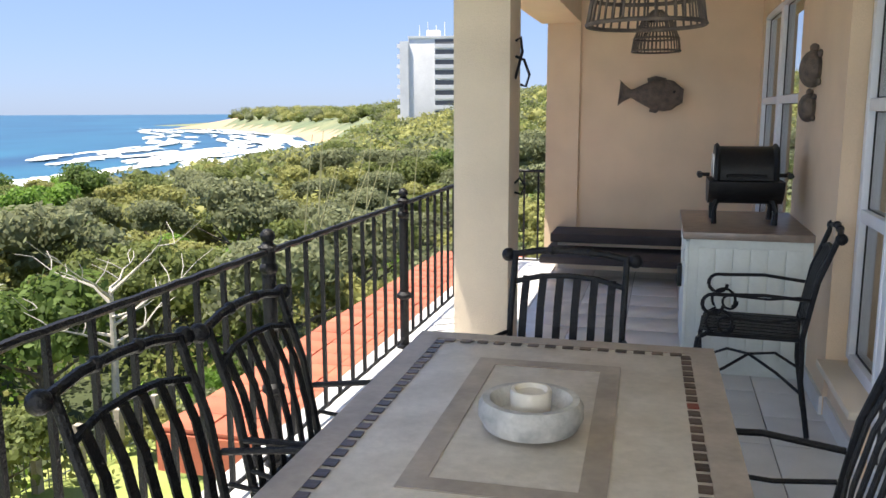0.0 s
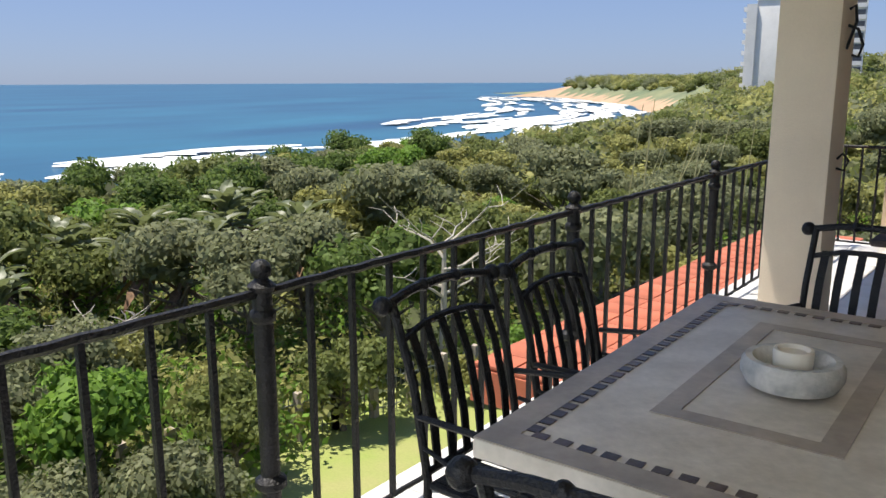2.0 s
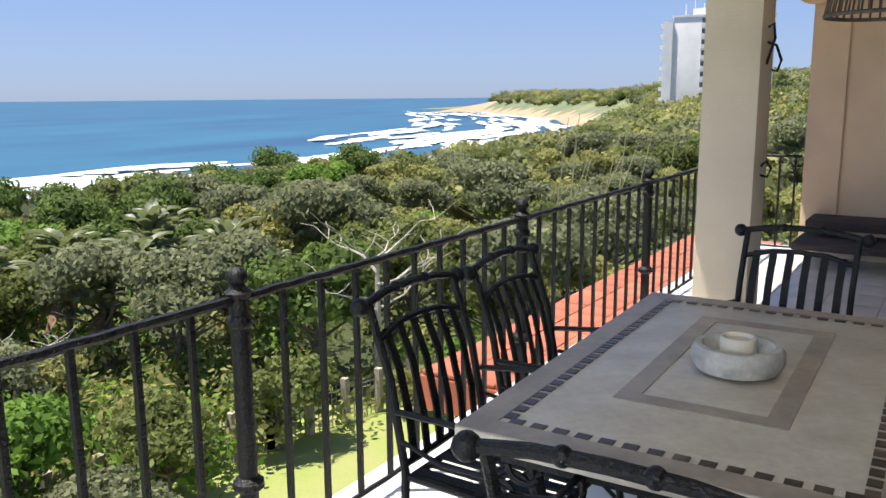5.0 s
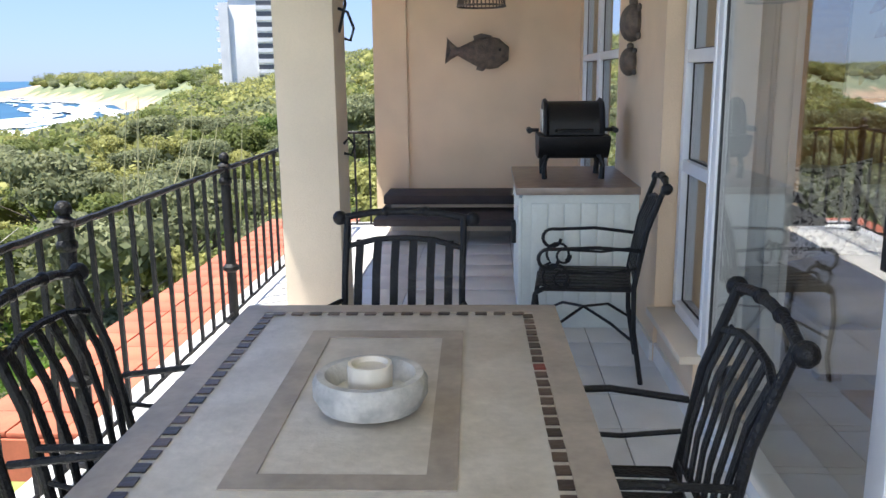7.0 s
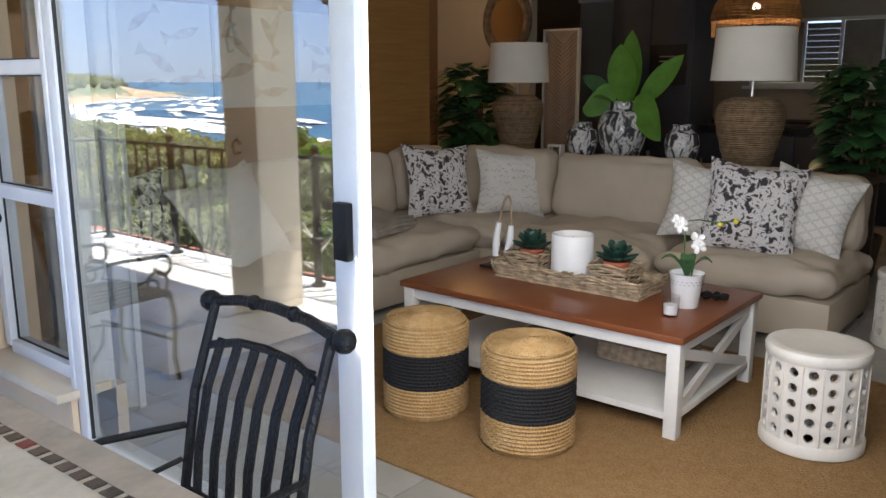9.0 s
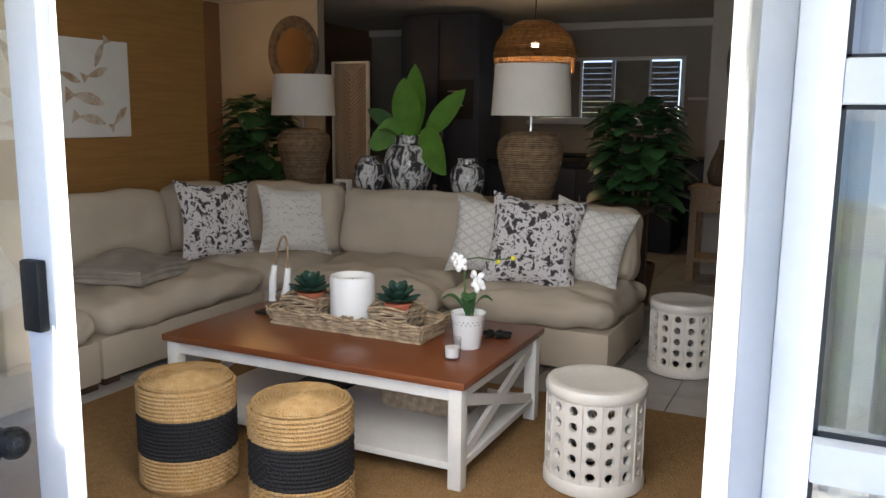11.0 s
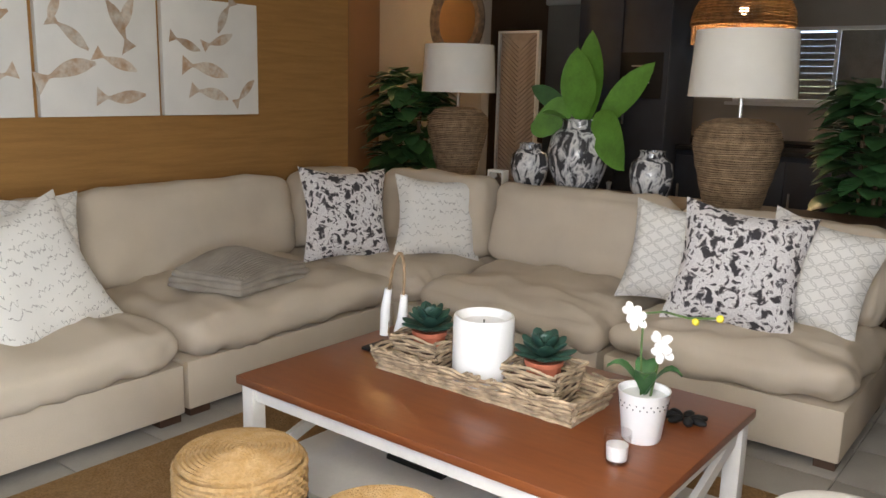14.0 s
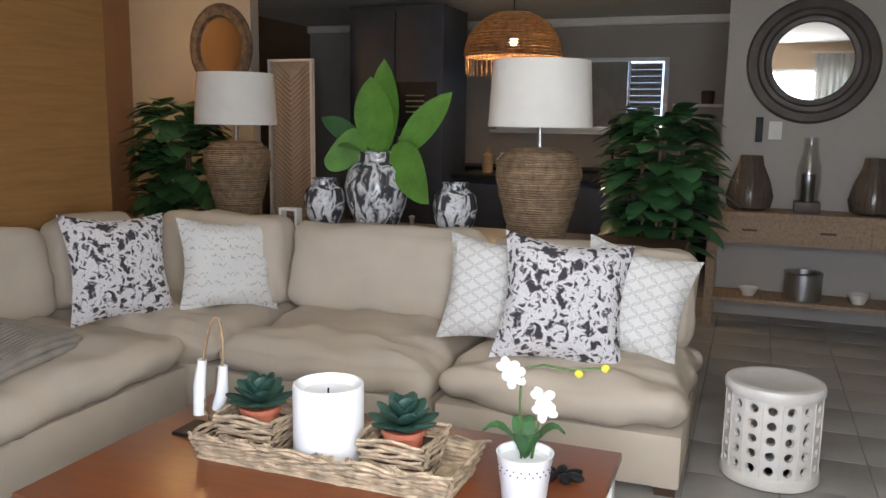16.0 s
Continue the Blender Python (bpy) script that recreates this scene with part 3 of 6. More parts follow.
# ---- wrought iron chairs ----
def iron_chair(m, arms=True):
    c = thing("iron_chair", "black wrought iron armchair with slatted seat and back", "chair", m, "chairs on the veranda")
    w = 0.205
    for sx in (-1, 1):
        bm = bmesh.new()
        tube(bm, [(sx * w, -0.26, 0), (sx * w, -0.22, 0.25), (sx * w, -0.215, 0.45), (sx * w, -0.26, 0.70), (sx * w, -0.33, 0.90)], 0.012, 8)
        part("back_leg", bm, IRON, c)
        bm = bmesh.new()
        tube(bm, [(sx * w, 0.24, 0), (sx * w, 0.22, 0.12), (sx * w, 0.235, 0.30), (sx * w, 0.22, 0.41), (sx * w, 0.18, 0.435), (sx * w, -0.2, 0.44)], 0.011, 8)
        part("front_leg", bm, IRON, c)
        bm = bmesh.new()
        pts = [(sx * (w + 0.01), -0.235, 0.62), (sx * (w + 0.035), -0.05, 0.635), (sx * (w + 0.035), 0.12, 0.625)]
        pts += [(sx * (w + 0.035), 0.16 + 0.045 * math.sin(a), 0.58 + 0.045 * math.cos(a)) for a in np.linspace(0, 4.6, 12)]
        tube(bm, pts, 0.009, 6)
        pts = [(sx * (w + 0.02), 0.21, 0.43)] + [(sx * (w + 0.03), 0.13 + 0.055 * math.cos(a), 0.50 + 0.055 * math.sin(a)) for a in np.linspace(-0.9, 3.9, 14)]
        tube(bm, pts, 0.007, 6)
        part("arm", bm, IRON, c, "scrolled iron arm")
        bm = bmesh.new()
        pts = [(sx * (w + 0.008), -0.22, 0.54), (sx * (w + 0.028), -0.08, 0.515), (sx * (w + 0.03), 0.06, 0.52)]
        pts += [(sx * (w + 0.03), 0.10 + 0.035 * math.sin(a), 0.488 + 0.035 * math.cos(a)) for a in np.linspace(0, 4.9, 12)]
        tube(bm, pts, 0.0065, 6)
        part("arm_scroll", bm, IRON, c, "thin scrolled rail under the arm")
    bm = bmesh.new()
    tube(bm, [(-w - 0.025, -0.335, 0.895), (-w, -0.333, 0.90), (-0.12, -0.34, 0.915), (0, -0.343, 0.92), (0.12, -0.34, 0.915), (w, -0.333, 0.90), (w + 0.025, -0.335, 0.895)], 0.013, 8)
    for sx in (-1, 1):
        ball(bm, (sx * (w + 0.03), -0.335, 0.895), 0.026)
    for x in (-0.07, 0.07):
        ball(bm, (x, -0.341, 0.918), 0.018, 8)
    part("top_rail", bm, IRON, c, "turned iron top rail with ball ends")
    bm = bmesh.new()
    tube(bm, [(-w, -0.30, 0.80), (-0.1, -0.315, 0.825), (0, -0.318, 0.83), (0.1, -0.315, 0.825), (w, -0.30, 0.80)], 0.010, 6)
    part("mid_rail", bm, IRON, c)
    bm = bmesh.new()
    tube(bm, [(-w, -0.22, 0.47), (0, -0.225, 0.47), (w, -0.22, 0.47)], 0.009, 6)
    part("low_rail", bm, IRON, c)
    for k in range(6):
        x = -w + 2 * w * (k + 0.75) / 6.5
        bm = bmesh.new()
        tb = [(x, -0.22, 0.47), (x, -0.232, 0.58), (x, -0.265, 0.72), (x, -0.31, 0.823)]
        for (a, b) in zip(tb, tb[1:]):
            a, b = Vector(a), Vector(b)
            vs = [bm.verts.new(p + Vector((s, o, 0))) for p in (a, b) for s, o in ((-0.014, -0.003), (0.014, -0.003), (0.014, 0.003), (-0.014, 0.003))]
            for q in range(4):
                bm.faces.new((vs[q], vs[(q + 1) % 4], vs[4 + (q + 1) % 4], vs[4 + q]))
        part("back_slat", bm, IRON, c)
    for nm, y in (("front_seat_rail", 0.21), ("back_seat_rail", -0.2)):
        bm = bmesh.new()
        tube(bm, [(-w, y, 0.438), (w, y, 0.438)], 0.011, 6)
        part(nm, bm, IRON, c)
    for k in range(7):
        x = -w + 2 * w * (k + 0.5) / 7
        part("seat_slat", boxes(((x - 0.019, -0.2, 0.444), (x + 0.019, 0.215, 0.450))), IRON, c)
    bm = bmesh.new()
    for sx in (-1, 1):
        tube(bm, [(sx * w, 0.23, 0.20), (sx * w * 0.8, 0.1, 0.27), (0, 0.0, 0.30), (-sx * w * 0.8, -0.12, 0.27), (-sx * w, -0.22, 0.20)], 0.007, 6)
    part("stretcher", bm, IRON, c, "arched iron cross stretcher")
    return c


ch = iron_chair(pose(-0.72, 1.765, 0, 0, 0, -91))
for x, y, a in ((-0.70, 2.28, -89), (-0.29, 2.97, 176), (0.26, 2.16, 88), (0.47, 4.27, 84), (-0.15, 1.29, 2)):
    copy_thing(ch, pose(x, y, 0, 0, 0, a))


# ---- braai cabinet, grill, bench ----
cb = thing("cabinet", "pale painted tongue and groove cabinet with a brown stone top", "cabinet", pose(0.20, 4.86, 0))
part("body", boxes(((0, 0, 0.03), (0.62, 0.95, 0.75))), CABW, cb)
part("plinth", boxes(((0.02, 0.02, 0), (0.60, 0.93, 0.03))), CABW, cb)
part("top", boxes(((-0.035, -0.035, 0.75), (0.635, 0.98, 0.79)), bevel=0.006), CTOP, cb, "brown stone top")
for k in range(6):
    part("panel_board", boxes(((0.05 + k * 0.088, -0.008, 0.10), (0.05 + k * 0.088 + 0.083, 0.0, 0.70)), bevel=0.002), CABW, cb)
for k in range(2):
    d = part("door", boxes(((-0.018, 0.02 + k * 0.46, 0.06), (0, 0.46 + k * 0.46, 0.73)), bevel=0.004), CABW, cb)
    part("handle", boxes(((-0.045, 0.40 + k * 0.10, 0.40), (-0.02, 0.42 + k * 0.10, 0.52)), bevel=0.004), BLACK, d, "black bar handle")
    part("hinge", boxes(((-0.024, 0.03 + k * 0.87, 0.62), (-0.018, 0.05 + k * 0.87, 0.68))), STEEL, d)

gr = thing("grill", "black portable gas grill standing on the cabinet", "grill", pose(0.50, 5.32, 0.79))
bm = bmesh.new()                                      # trough: a half barrel that flares upwards
low = [(-0.19, 0.245), (-0.185, 0.20), (-0.15, 0.15), (-0.09, 0.115), (0.09, 0.115), (0.15, 0.15), (0.185, 0.20), (0.19, 0.245)]
va = [[bm.verts.new((x, y * w, z)) for y, z in low] for x, w in ((-0.20, 1.0), (-0.185, 1.04), (0.185, 1.04), (0.20, 1.0))]
for a, b in zip(va, va[1:]):
    for i in range(len(low)):
        k = (i + 1) % len(low)
        bm.faces.new((a[i], a[k], b[k], b[i]))
bm.faces.new(va[0][::-1]), bm.faces.new(va[-1])
part("fire_box", bm, BLACK, gr)
bm = bmesh.new()                                      # lid, waisted between two raised end rims
prof = [(-0.16, 0.25), (-0.165, 0.31), (-0.14, 0.38), (-0.09, 0.425), (0.0, 0.44), (0.09, 0.425), (0.14, 0.38), (0.165, 0.31), (0.16, 0.25)]
va = [[bm.verts.new((x, y * w, 0.25 + (z - 0.25) * w)) for y, z in prof] for x, w in ((-0.17, 1.03), (-0.155, 1.07), (-0.14, 0.97), (0.14, 0.97), (0.155, 1.07), (0.17, 1.03))]
for a, b in zip(va, va[1:]):
    for i in range(len(prof)):
        k = (i + 1) % len(prof)
        bm.faces.new((a[i], a[k], b[k], b[i]))
bm.faces.new(va[0][::-1]), bm.faces.new(va[-1])
part("lid", bm, BLACK, gr, "black enamel lid with raised end rims")
part("end_plate", boxes(((-0.178, -0.10, 0.26), (-0.171, 0.10, 0.39)), bevel=0.003), STEEL, gr, "steel end plate")
bm = bmesh.new()
tube(bm, [(-0.10, -0.165, 0.275), (-0.10, -0.205, 0.28), (0.10, -0.205, 0.28), (0.10, -0.165, 0.275)], 0.009, 6)
part("lid_handle", bm, BLACK, gr)
for sx in (-1, 1):
    bm = bmesh.new()
    rod(bm, (sx * 0.19, 0, 0.27), (sx * 0.245, 0, 0.27), 0.011)
    rod(bm, (sx * 0.245, -0.06, 0.27), (sx * 0.245, 0.06, 0.27), 0.017)
    part("side_handle", bm, BLACK, gr)
for sx in (-1, 1):
    for sy in (-1, 1):
        bm = bmesh.new()
        tube(bm, [(sx * 0.12, sy * 0.09, 0.16), (sx * 0.155, sy * 0.125, 0.13), (sx * 0.165, sy * 0.13, 0.07), (sx * 0.16, sy * 0.13, 0.0)], [0.022, 0.02, 0.015, 0.017], 6)
        part("leg", bm, BLACK, gr)
bn = thing("corner_bench", "low dark brown two-tier corner bench by the end wall", "bench", pose(0, 0, 0))
part("seat", boxes(((-0.94, 7.10, 0.155), (0.62, 7.98, 0.215)), bevel=0.015), BENCH, bn, "dark brown lower seat")
part("back_tier", boxes(((-0.90, 7.50, 0.275), (0.80, 7.97, 0.355)), bevel=0.015), BENCH, bn, "dark brown upper tier")
part("base", boxes(((-0.86, 7.72, 0.0), (0.78, 7.96, 0.28))), CREAM, bn, "recessed cream plinth")

# wall decorations
bm = bmesh.new()
n, seg = 26, 14
rings = []
for i in range(n + 1):
    u = i / n                                          # tail to mouth
    if u < 0.2:
        h = 0.035 + 0.085 * (1 - u / 0.2) ** 1.2
    else:
        v = (u - 0.2) / 0.8
        h = 0.035 + 0.105 * math.sin(math.pi * min(1.0, v * 0.80)) ** 1.1 * (1 - 0.55 * max(0, v - 0.8) / 0.2)
    d = 0.014 + 0.05 * math.sin(math.pi * min(1, max(0, u - 0.1))) ** 0.7
    cut = 0.05 * max(0, 1 - u / 0.14)
    rings.append([bm.verts.new((-0.29 + 0.56 * u + cut * (1 - abs(math.sin(k * math.tau / seg))) , d * math.cos(k * math.tau / seg), h * math.sin(k * math.tau / seg) + 0.02 * (1 - u) * max(0, 0.3 - u) + 0.006 * noise.noise(Vector((u * 9, k, 2))))) for k in range(seg)])
for a, b in zip(rings, rings[1:]):
    for k in range(seg):
        bm.faces.new((a[k], a[(k + 1) % seg], b[(k + 1) % seg], b[k]))
bm.faces.new(rings[0][::-1]), bm.faces.new(rings[-1])
fish = thing("wall_fish", "carved grey wooden fish hanging on the peach wall", "wall ornament", pose(-0.08, 7.935, 1.565, 0, 3, 0))
part("body", bm, DRIFT, fish)


def fin(pts):
    bm = bmesh.new()
    f = [bm.verts.new((x, -0.012, z)) for x, z in pts]
    g = [bm.verts.new((x, 0.012, z)) for x, z in pts]
    bm.faces.new(f), bm.faces.new(g[::-1])
    for i in range(len(pts)):
        j = (i + 1) % len(pts)
        bm.faces.new((f[j], f[i], g[i], g[j]))
    part("fin", bm, DRIFT, fish)


fin(((-0.04, 0.10), (0.13, 0.11), (0.11, 0.15), (0.02, 0.165), (-0.05, 0.14)))
fin(((0.0, -0.10), (0.10, -0.11), (0.05, -0.16), (-0.01, -0.15)))
bm = bmesh.new()
ball(bm, (0.19, -0.045, 0.03), 0.014, 8)
part("eye", bm, BLACK, fish)


def turtle(y, z, s):
    t = thing("wall_turtle", "carved dark wooden turtle hanging on the wall", "wall ornament", pose(0.80, y, z, 0, 0, 0), "wall turtles")
    bm = bmesh.new()
    bmesh.ops.create_uvsphere(bm, u_segments=16, v_segments=10, radius=1.0, matrix=Matrix.Diagonal((0.09 * s, 0.24 * s, 0.14 * s, 1)))
    part("shell", bm, DRIFT, t)
    bm = bmesh.new()
    ball(bm, (0, -0.03 * s, 0.15 * s), 0.035 * s, 8)
    part("head", bm, DRIFT, t)
    for a in (-1, 1):
        for b in (-1, 1):
            bm = bmesh.new()
            bmesh.ops.create_uvsphere(bm, u_segments=10, v_segments=6, radius=1.0, matrix=Matrix.Translation((0.01, a * 0.20 * s, b * 0.10 * s)) @ Matrix.Diagonal((0.012, 0.045 * s, 0.03 * s, 1)))
            part("flipper", bm, DRIFT, t)


turtle(5.16, 1.645, 0.72), turtle(5.22, 1.44, 0.56)


def basket_lamp(x, y, z, r, top):
    p = thing("pendant_lamp", "dark woven basket pendant lamp hanging over the veranda", "lamp", pose(x, y, z), "basket pendant lamps")
    sh = bmesh.new()
    for k in range(36):
        a = k * math.tau / 36
        tube(sh, [(r * math.cos(a), r * math.sin(a), 0), (r * 0.93 * math.cos(a), r * 0.93 * math.sin(a), 0.08), (r * 0.62 * math.cos(a), r * 0.62 * math.sin(a), 0.2), (0.03 * math.cos(a), 0.03 * math.sin(a), 0.26)], 0.004, 4)
    for rr, zz in ((r, 0), (r * 0.93, 0.08), (r * 0.8, 0.14), (r * 0.62, 0.2)):
        tube(sh, [(rr * math.cos(a), rr * math.sin(a), zz) for a in np.linspace(0, math.tau, 33)], 0.007, 5)
    tagged(part("shade", sh, DRIFT, p, "open basketwork shade"), kind="stuff")
    bm = bmesh.new()
    rod(bm, (0, 0, 0.24), (0, 0, top - z), 0.004)
    part("cord", bm, BLACK, p)


basket_lamp(-0.02, 3.0, 1.69, 0.18, 2.5), basket_lamp(-0.03, 6.0, 1.81, 0.155, 2.5)
bm = bmesh.new()
tube(bm, [(-0.748, 4.80, 1.72), (-0.70, 4.80, 1.70), (-0.67, 4.80, 1.62), (-0.69, 4.80, 1.56), (-0.72, 4.80, 1.57)], 0.008, 6)
tube(bm, [(-0.748, 4.80, 1.80), (-0.72, 4.80, 1.82), (-0.71, 4.80, 1.74), (-0.748, 4.80, 1.60)], 0.008, 6)
single("wall_hook", bm, IRON, "black scrolled iron hook on the column", "hook")
bm = bmesh.new()
tube(bm, [(-0.748, 4.82, 1.03), (-0.72, 4.82, 1.06), (-0.69, 4.82, 1.02), (-0.71, 4.82, 0.97), (-0.748, 4.82, 0.98)], 0.008, 6)
single("wall_hook", bm, IRON, "black scrolled iron hook on the column", "hook")


# ---- living room ----
rugm = bmesh.new()
box(rugm, (1.56, 1.08, 0.0), (3.62, 3.97, 0.012), 0.004)
rug = single("rug", rugm, JUTE, "brown woven jute rug on the tiled floor", "rug")


def sofa_module(lo, hi, face, label, back=None, arm_cushion=None, seed=0.0, deep=0.0):
    """face: 'y' looks towards -y, 'x' towards -x."""
    s = thing("sofa_module", label, "sofa", pose(0, 0, 0), "modular corner sofa")
    x0, y0, x1, y1 = *lo, *hi
    g = 0.006
    part("base", boxes(((x0 + g, y0 + g, 0.035), (x1 - g, y1 - g, 0.25)), bevel=0.012), SOFA, s, "linen covered base")
    bm = bmesh.new()
    puff(bm, (x0 + 0.004, y0 - (0.03 if face == "y" else -0.004), 0.25), (x1 - 0.004, y1 - 0.02, 0.41), 0.08, 0.055, 0.017, 30, seed)
    for v in bm.verts:                                 # gathers along the front edge
        q, e, a = (v.co.y - y0, v.co.x, y1 - y0) if face == "y" else (v.co.x - x0, v.co.y, x1 - x0)
        k = max(0.0, 1 - abs(q - 0.06) / 0.24)
        v.co.z += k * 0.013 * noise.noise(Vector((e * 11 + seed, q * 2.5, seed))) + 0.010 * noise.noise(Vector((v.co.x * 3.1, v.co.y * 3.1, seed)))
    if face == "x":
        for v in bm.verts:
            v.co.x -= 0.03 * (1 if v.co.x < (x0 + x1) / 2 else 0)
    part("seat_cushion", bm, SOFA, s, "plump oatmeal seat cushion")
    for (a, b) in ((x0 + 0.07, y0 + 0.06), (x1 - 0.07, y0 + 0.06), (x0 + 0.07, y1 - 0.06), (x1 - 0.07, y1 - 0.06)):
        part("foot", boxes(((a - 0.05, b - 0.04, 0.0), (a + 0.05, b + 0.04, 0.036))), DWOOD, s)
    for lo3, hi3, tilt, axis in back or ():
        c = (Vector(lo3) + Vector(hi3)) / 2
        bm = bmesh.new()
        puff(bm, Vector(lo3) - c, Vector(hi3) - c, 0.09, 0.02, 0.013, 14, seed + 3)
        part("back_cushion", bm, SOFA, s, "loose oatmeal back cushion", Matrix.Translation(c) @ (Matrix.Rotation(radians(tilt), 4, axis)))
    return s


LAB = "oatmeal linen sofa module with loose cushions"
sofa_module((1.50, 4.08), (2.64, 5.20), "y", LAB, [((1.52, 4.86, 0.40), (2.62, 5.12, 0.86), -10, "X")], seed=1)
sofa_module((2.66, 4.10), (3.98, 5.20), "y", LAB, [((2.68, 4.86, 0.40), (3.96, 5.12, 0.88), -10, "X")], seed=2)
sofa_module((4.00, 3.96), (4.86, 5.20), "x", LAB, [((4.02, 4.84, 0.42), (4.60, 5.10, 0.88), -8, "X"), ((4.58, 3.98, 0.40), (4.84, 4.84, 0.88), 9, "Y")], seed=3)
sofa_module((3.96, 2.86), (4.86, 3.94), "x", LAB, [((4.56, 2.84, 0.40), (4.82, 3.93, 0.87), 11, "Y")], seed=4)
sofa_module((3.96, 1.82), (4.86, 2.84), "x", LAB, [((4.56, 1.84, 0.40), (4.82, 2.82, 0.85), 11, "Y")], seed=5)


def cushion(x, y, z, w, h, mat, label, rz, tilt, seed, roll=0):
    bm = bmesh.new()
    pillow(bm, w, h, 0.17, seed=seed)
    single("scatter_cushion", bm, mat, label, "cushion", pose(x, y, z, 0, 0, rz) @ pose(0, 0, 0, tilt, 0, 0) @ pose(0, 0, 0, 0, roll, 0), "scatter cushions")


cushion(4.06, 4.56, 0.68, 0.55, 0.55, FLORAL, "black and white floral print scatter cushion on the sofa", -22, -17, 1, 3)
cushion(4.48, 4.22, 0.655, 0.52, 0.50, SCRIPT, "white scatter cushion printed with handwriting", -40, -20, 2, 4)
cushion(4.40, 2.72, 0.66, 0.46, 0.50, RINGS, "cream scatter cushion with linked ring print", -78, -20, 4, 5)
cushion(4.44, 2.10, 0.655, 0.50, 0.50, RINGS, "cream scatter cushion with linked ring print", -83, -20, 5, 12)
cushion(4.24, 2.36, 0.675, 0.56, 0.56, FLORAL, "black and white floral print scatter cushion on the sofa", -74, -22, 3, 6)
cushion(2.16, 4.42, 0.64, 0.68, 0.60, SCRIPT, "white scatter cushion printed with handwriting", 12, -26, 7, -10)
cushion(2.34, 4.74, 0.68, 0.52, 0.52, RINGS, "cream scatter cushion with dark motifs", 6, -14, 8, 4)
cushion(1.72, 4.70, 0.68, 0.52, 0.52, FLORAL, "black and white floral print scatter cushion on the sofa", 0, -14, 9, -3)

# folded throw, slumped over the seat
tr = thing("throw", "folded ribbed grey knitted throw on the sofa", "blanket", pose(3.22, 4.44, 0.45, 0, 3, 16))


def slump(x, y):
    return 0.055 * math.exp(-((x - 0.06) / 0.2) ** 2 - ((y - 0.10) / 0.16) ** 2) - 0.02 * (x / 0.3) ** 2


for k in range(3):
    bm = bmesh.new()
    puff(bm, (-0.31 + 0.015 * k, -0.22 + 0.012 * k, 0.028 * k), (0.31 - 0.02 * k, 0.21, 0.028 * k + 0.032), 0.015, 0.012, 0.006, 16, k)
    for v in bm.verts:
        v.co.z = max(v.co.z + slump(v.co.x, v.co.y) * (k + 1) / 3, -0.03)
    part("fold", bm, THROW, tr)
for k in range(21):
    y = -0.195 + k * 0.0195
    bm = bmesh.new()
    tube(bm, [(x, y + 0.012 * math.sin(4 * x), 0.091 + slump(x, y) + 0.012 * (1 - (x / 0.29) ** 2) * (1 - (y / 0.21) ** 2)) for x in np.linspace(-0.27, 0.27, 13)], 0.0062, 5)
    part("rib", bm, THROW, tr)

# ---- coffee table ----
ct = thing("coffee_table", "white coffee table with a polished reddish wood top", "table", pose(2.40, 1.97, 0.0))
L, W, H = 1.43, 0.87, 0.44
part("tabletop", boxes(((-0.015, -0.015, H - 0.03), (W + 0.015, L + 0.015, H)), bevel=0.006), CHERRY, ct, "polished reddish wood top")
part("apron", boxes(((0.015, 0.055, H - 0.085), (0.045, L - 0.055, H - 0.03)), ((W - 0.045, 0.055, H - 0.085), (W - 0.015, L - 0.055, H - 0.03)),
                    ((0.055, 0.015, H - 0.085), (W - 0.055, 0.045, H - 0.03)), ((0.055, L - 0.045, H - 0.085), (W - 0.055, L - 0.015, H - 0.03))), TWHITE, ct)
for x in (0.0, W - 0.055):
    for y in (0.0, L - 0.055):
        part("leg", boxes(((x, y, 0.012), (x + 0.055, y + 0.055, H - 0.03)), bevel=0.004), TWHITE, ct)
part("shelf", boxes(((0.01, 0.01, 0.085), (W - 0.01, L - 0.01, 0.115)), bevel=0.003), TWHITE, ct, "white lower shelf")
for y in (0.028, L - 0.028):
    for s in (0, 1):
        bm = bmesh.new()
        a, b = Vector((0.05, 0, 0.115)), Vector((W - 0.05, 0, H - 0.085))
        if s:
            a.x, b.x = b.x, a.x
        d = (b - a).normalized()
        q = d.cross(Vector((0, 1, 0))) * 0.022
        o = 0.012 if s else 0.010
        v = [bm.verts.new(p + r + Vector((0, y + e, 0))) for e in (-o, o) for p, r in ((a, q), (a, -q), (b, -q), (b, q))]
        bm.faces.new(v[:4]), bm.faces.new(v[7:3:-1])
        for i in range(4):
            bm.faces.new((v[i], v[4 + i], v[4 + (i + 1) % 4], v[(i + 1) % 4]))
        part("cross_brace", bm, TWHITE, ct)
bm = bmesh.new()
puff(bm, (2.80, 2.15, 0.117), (3.10, 2.55, 0.21), 0.02, 0, 0, 4)
single("storage_basket", bm, WICK, "low wicker basket on the coffee table shelf", "basket")
single("magazine", boxes(((2.75, 2.80, 0.117), (3.05, 3.05, 0.135)), bevel=0.003), BLACK, "dark book lying on the coffee table shelf", "book")


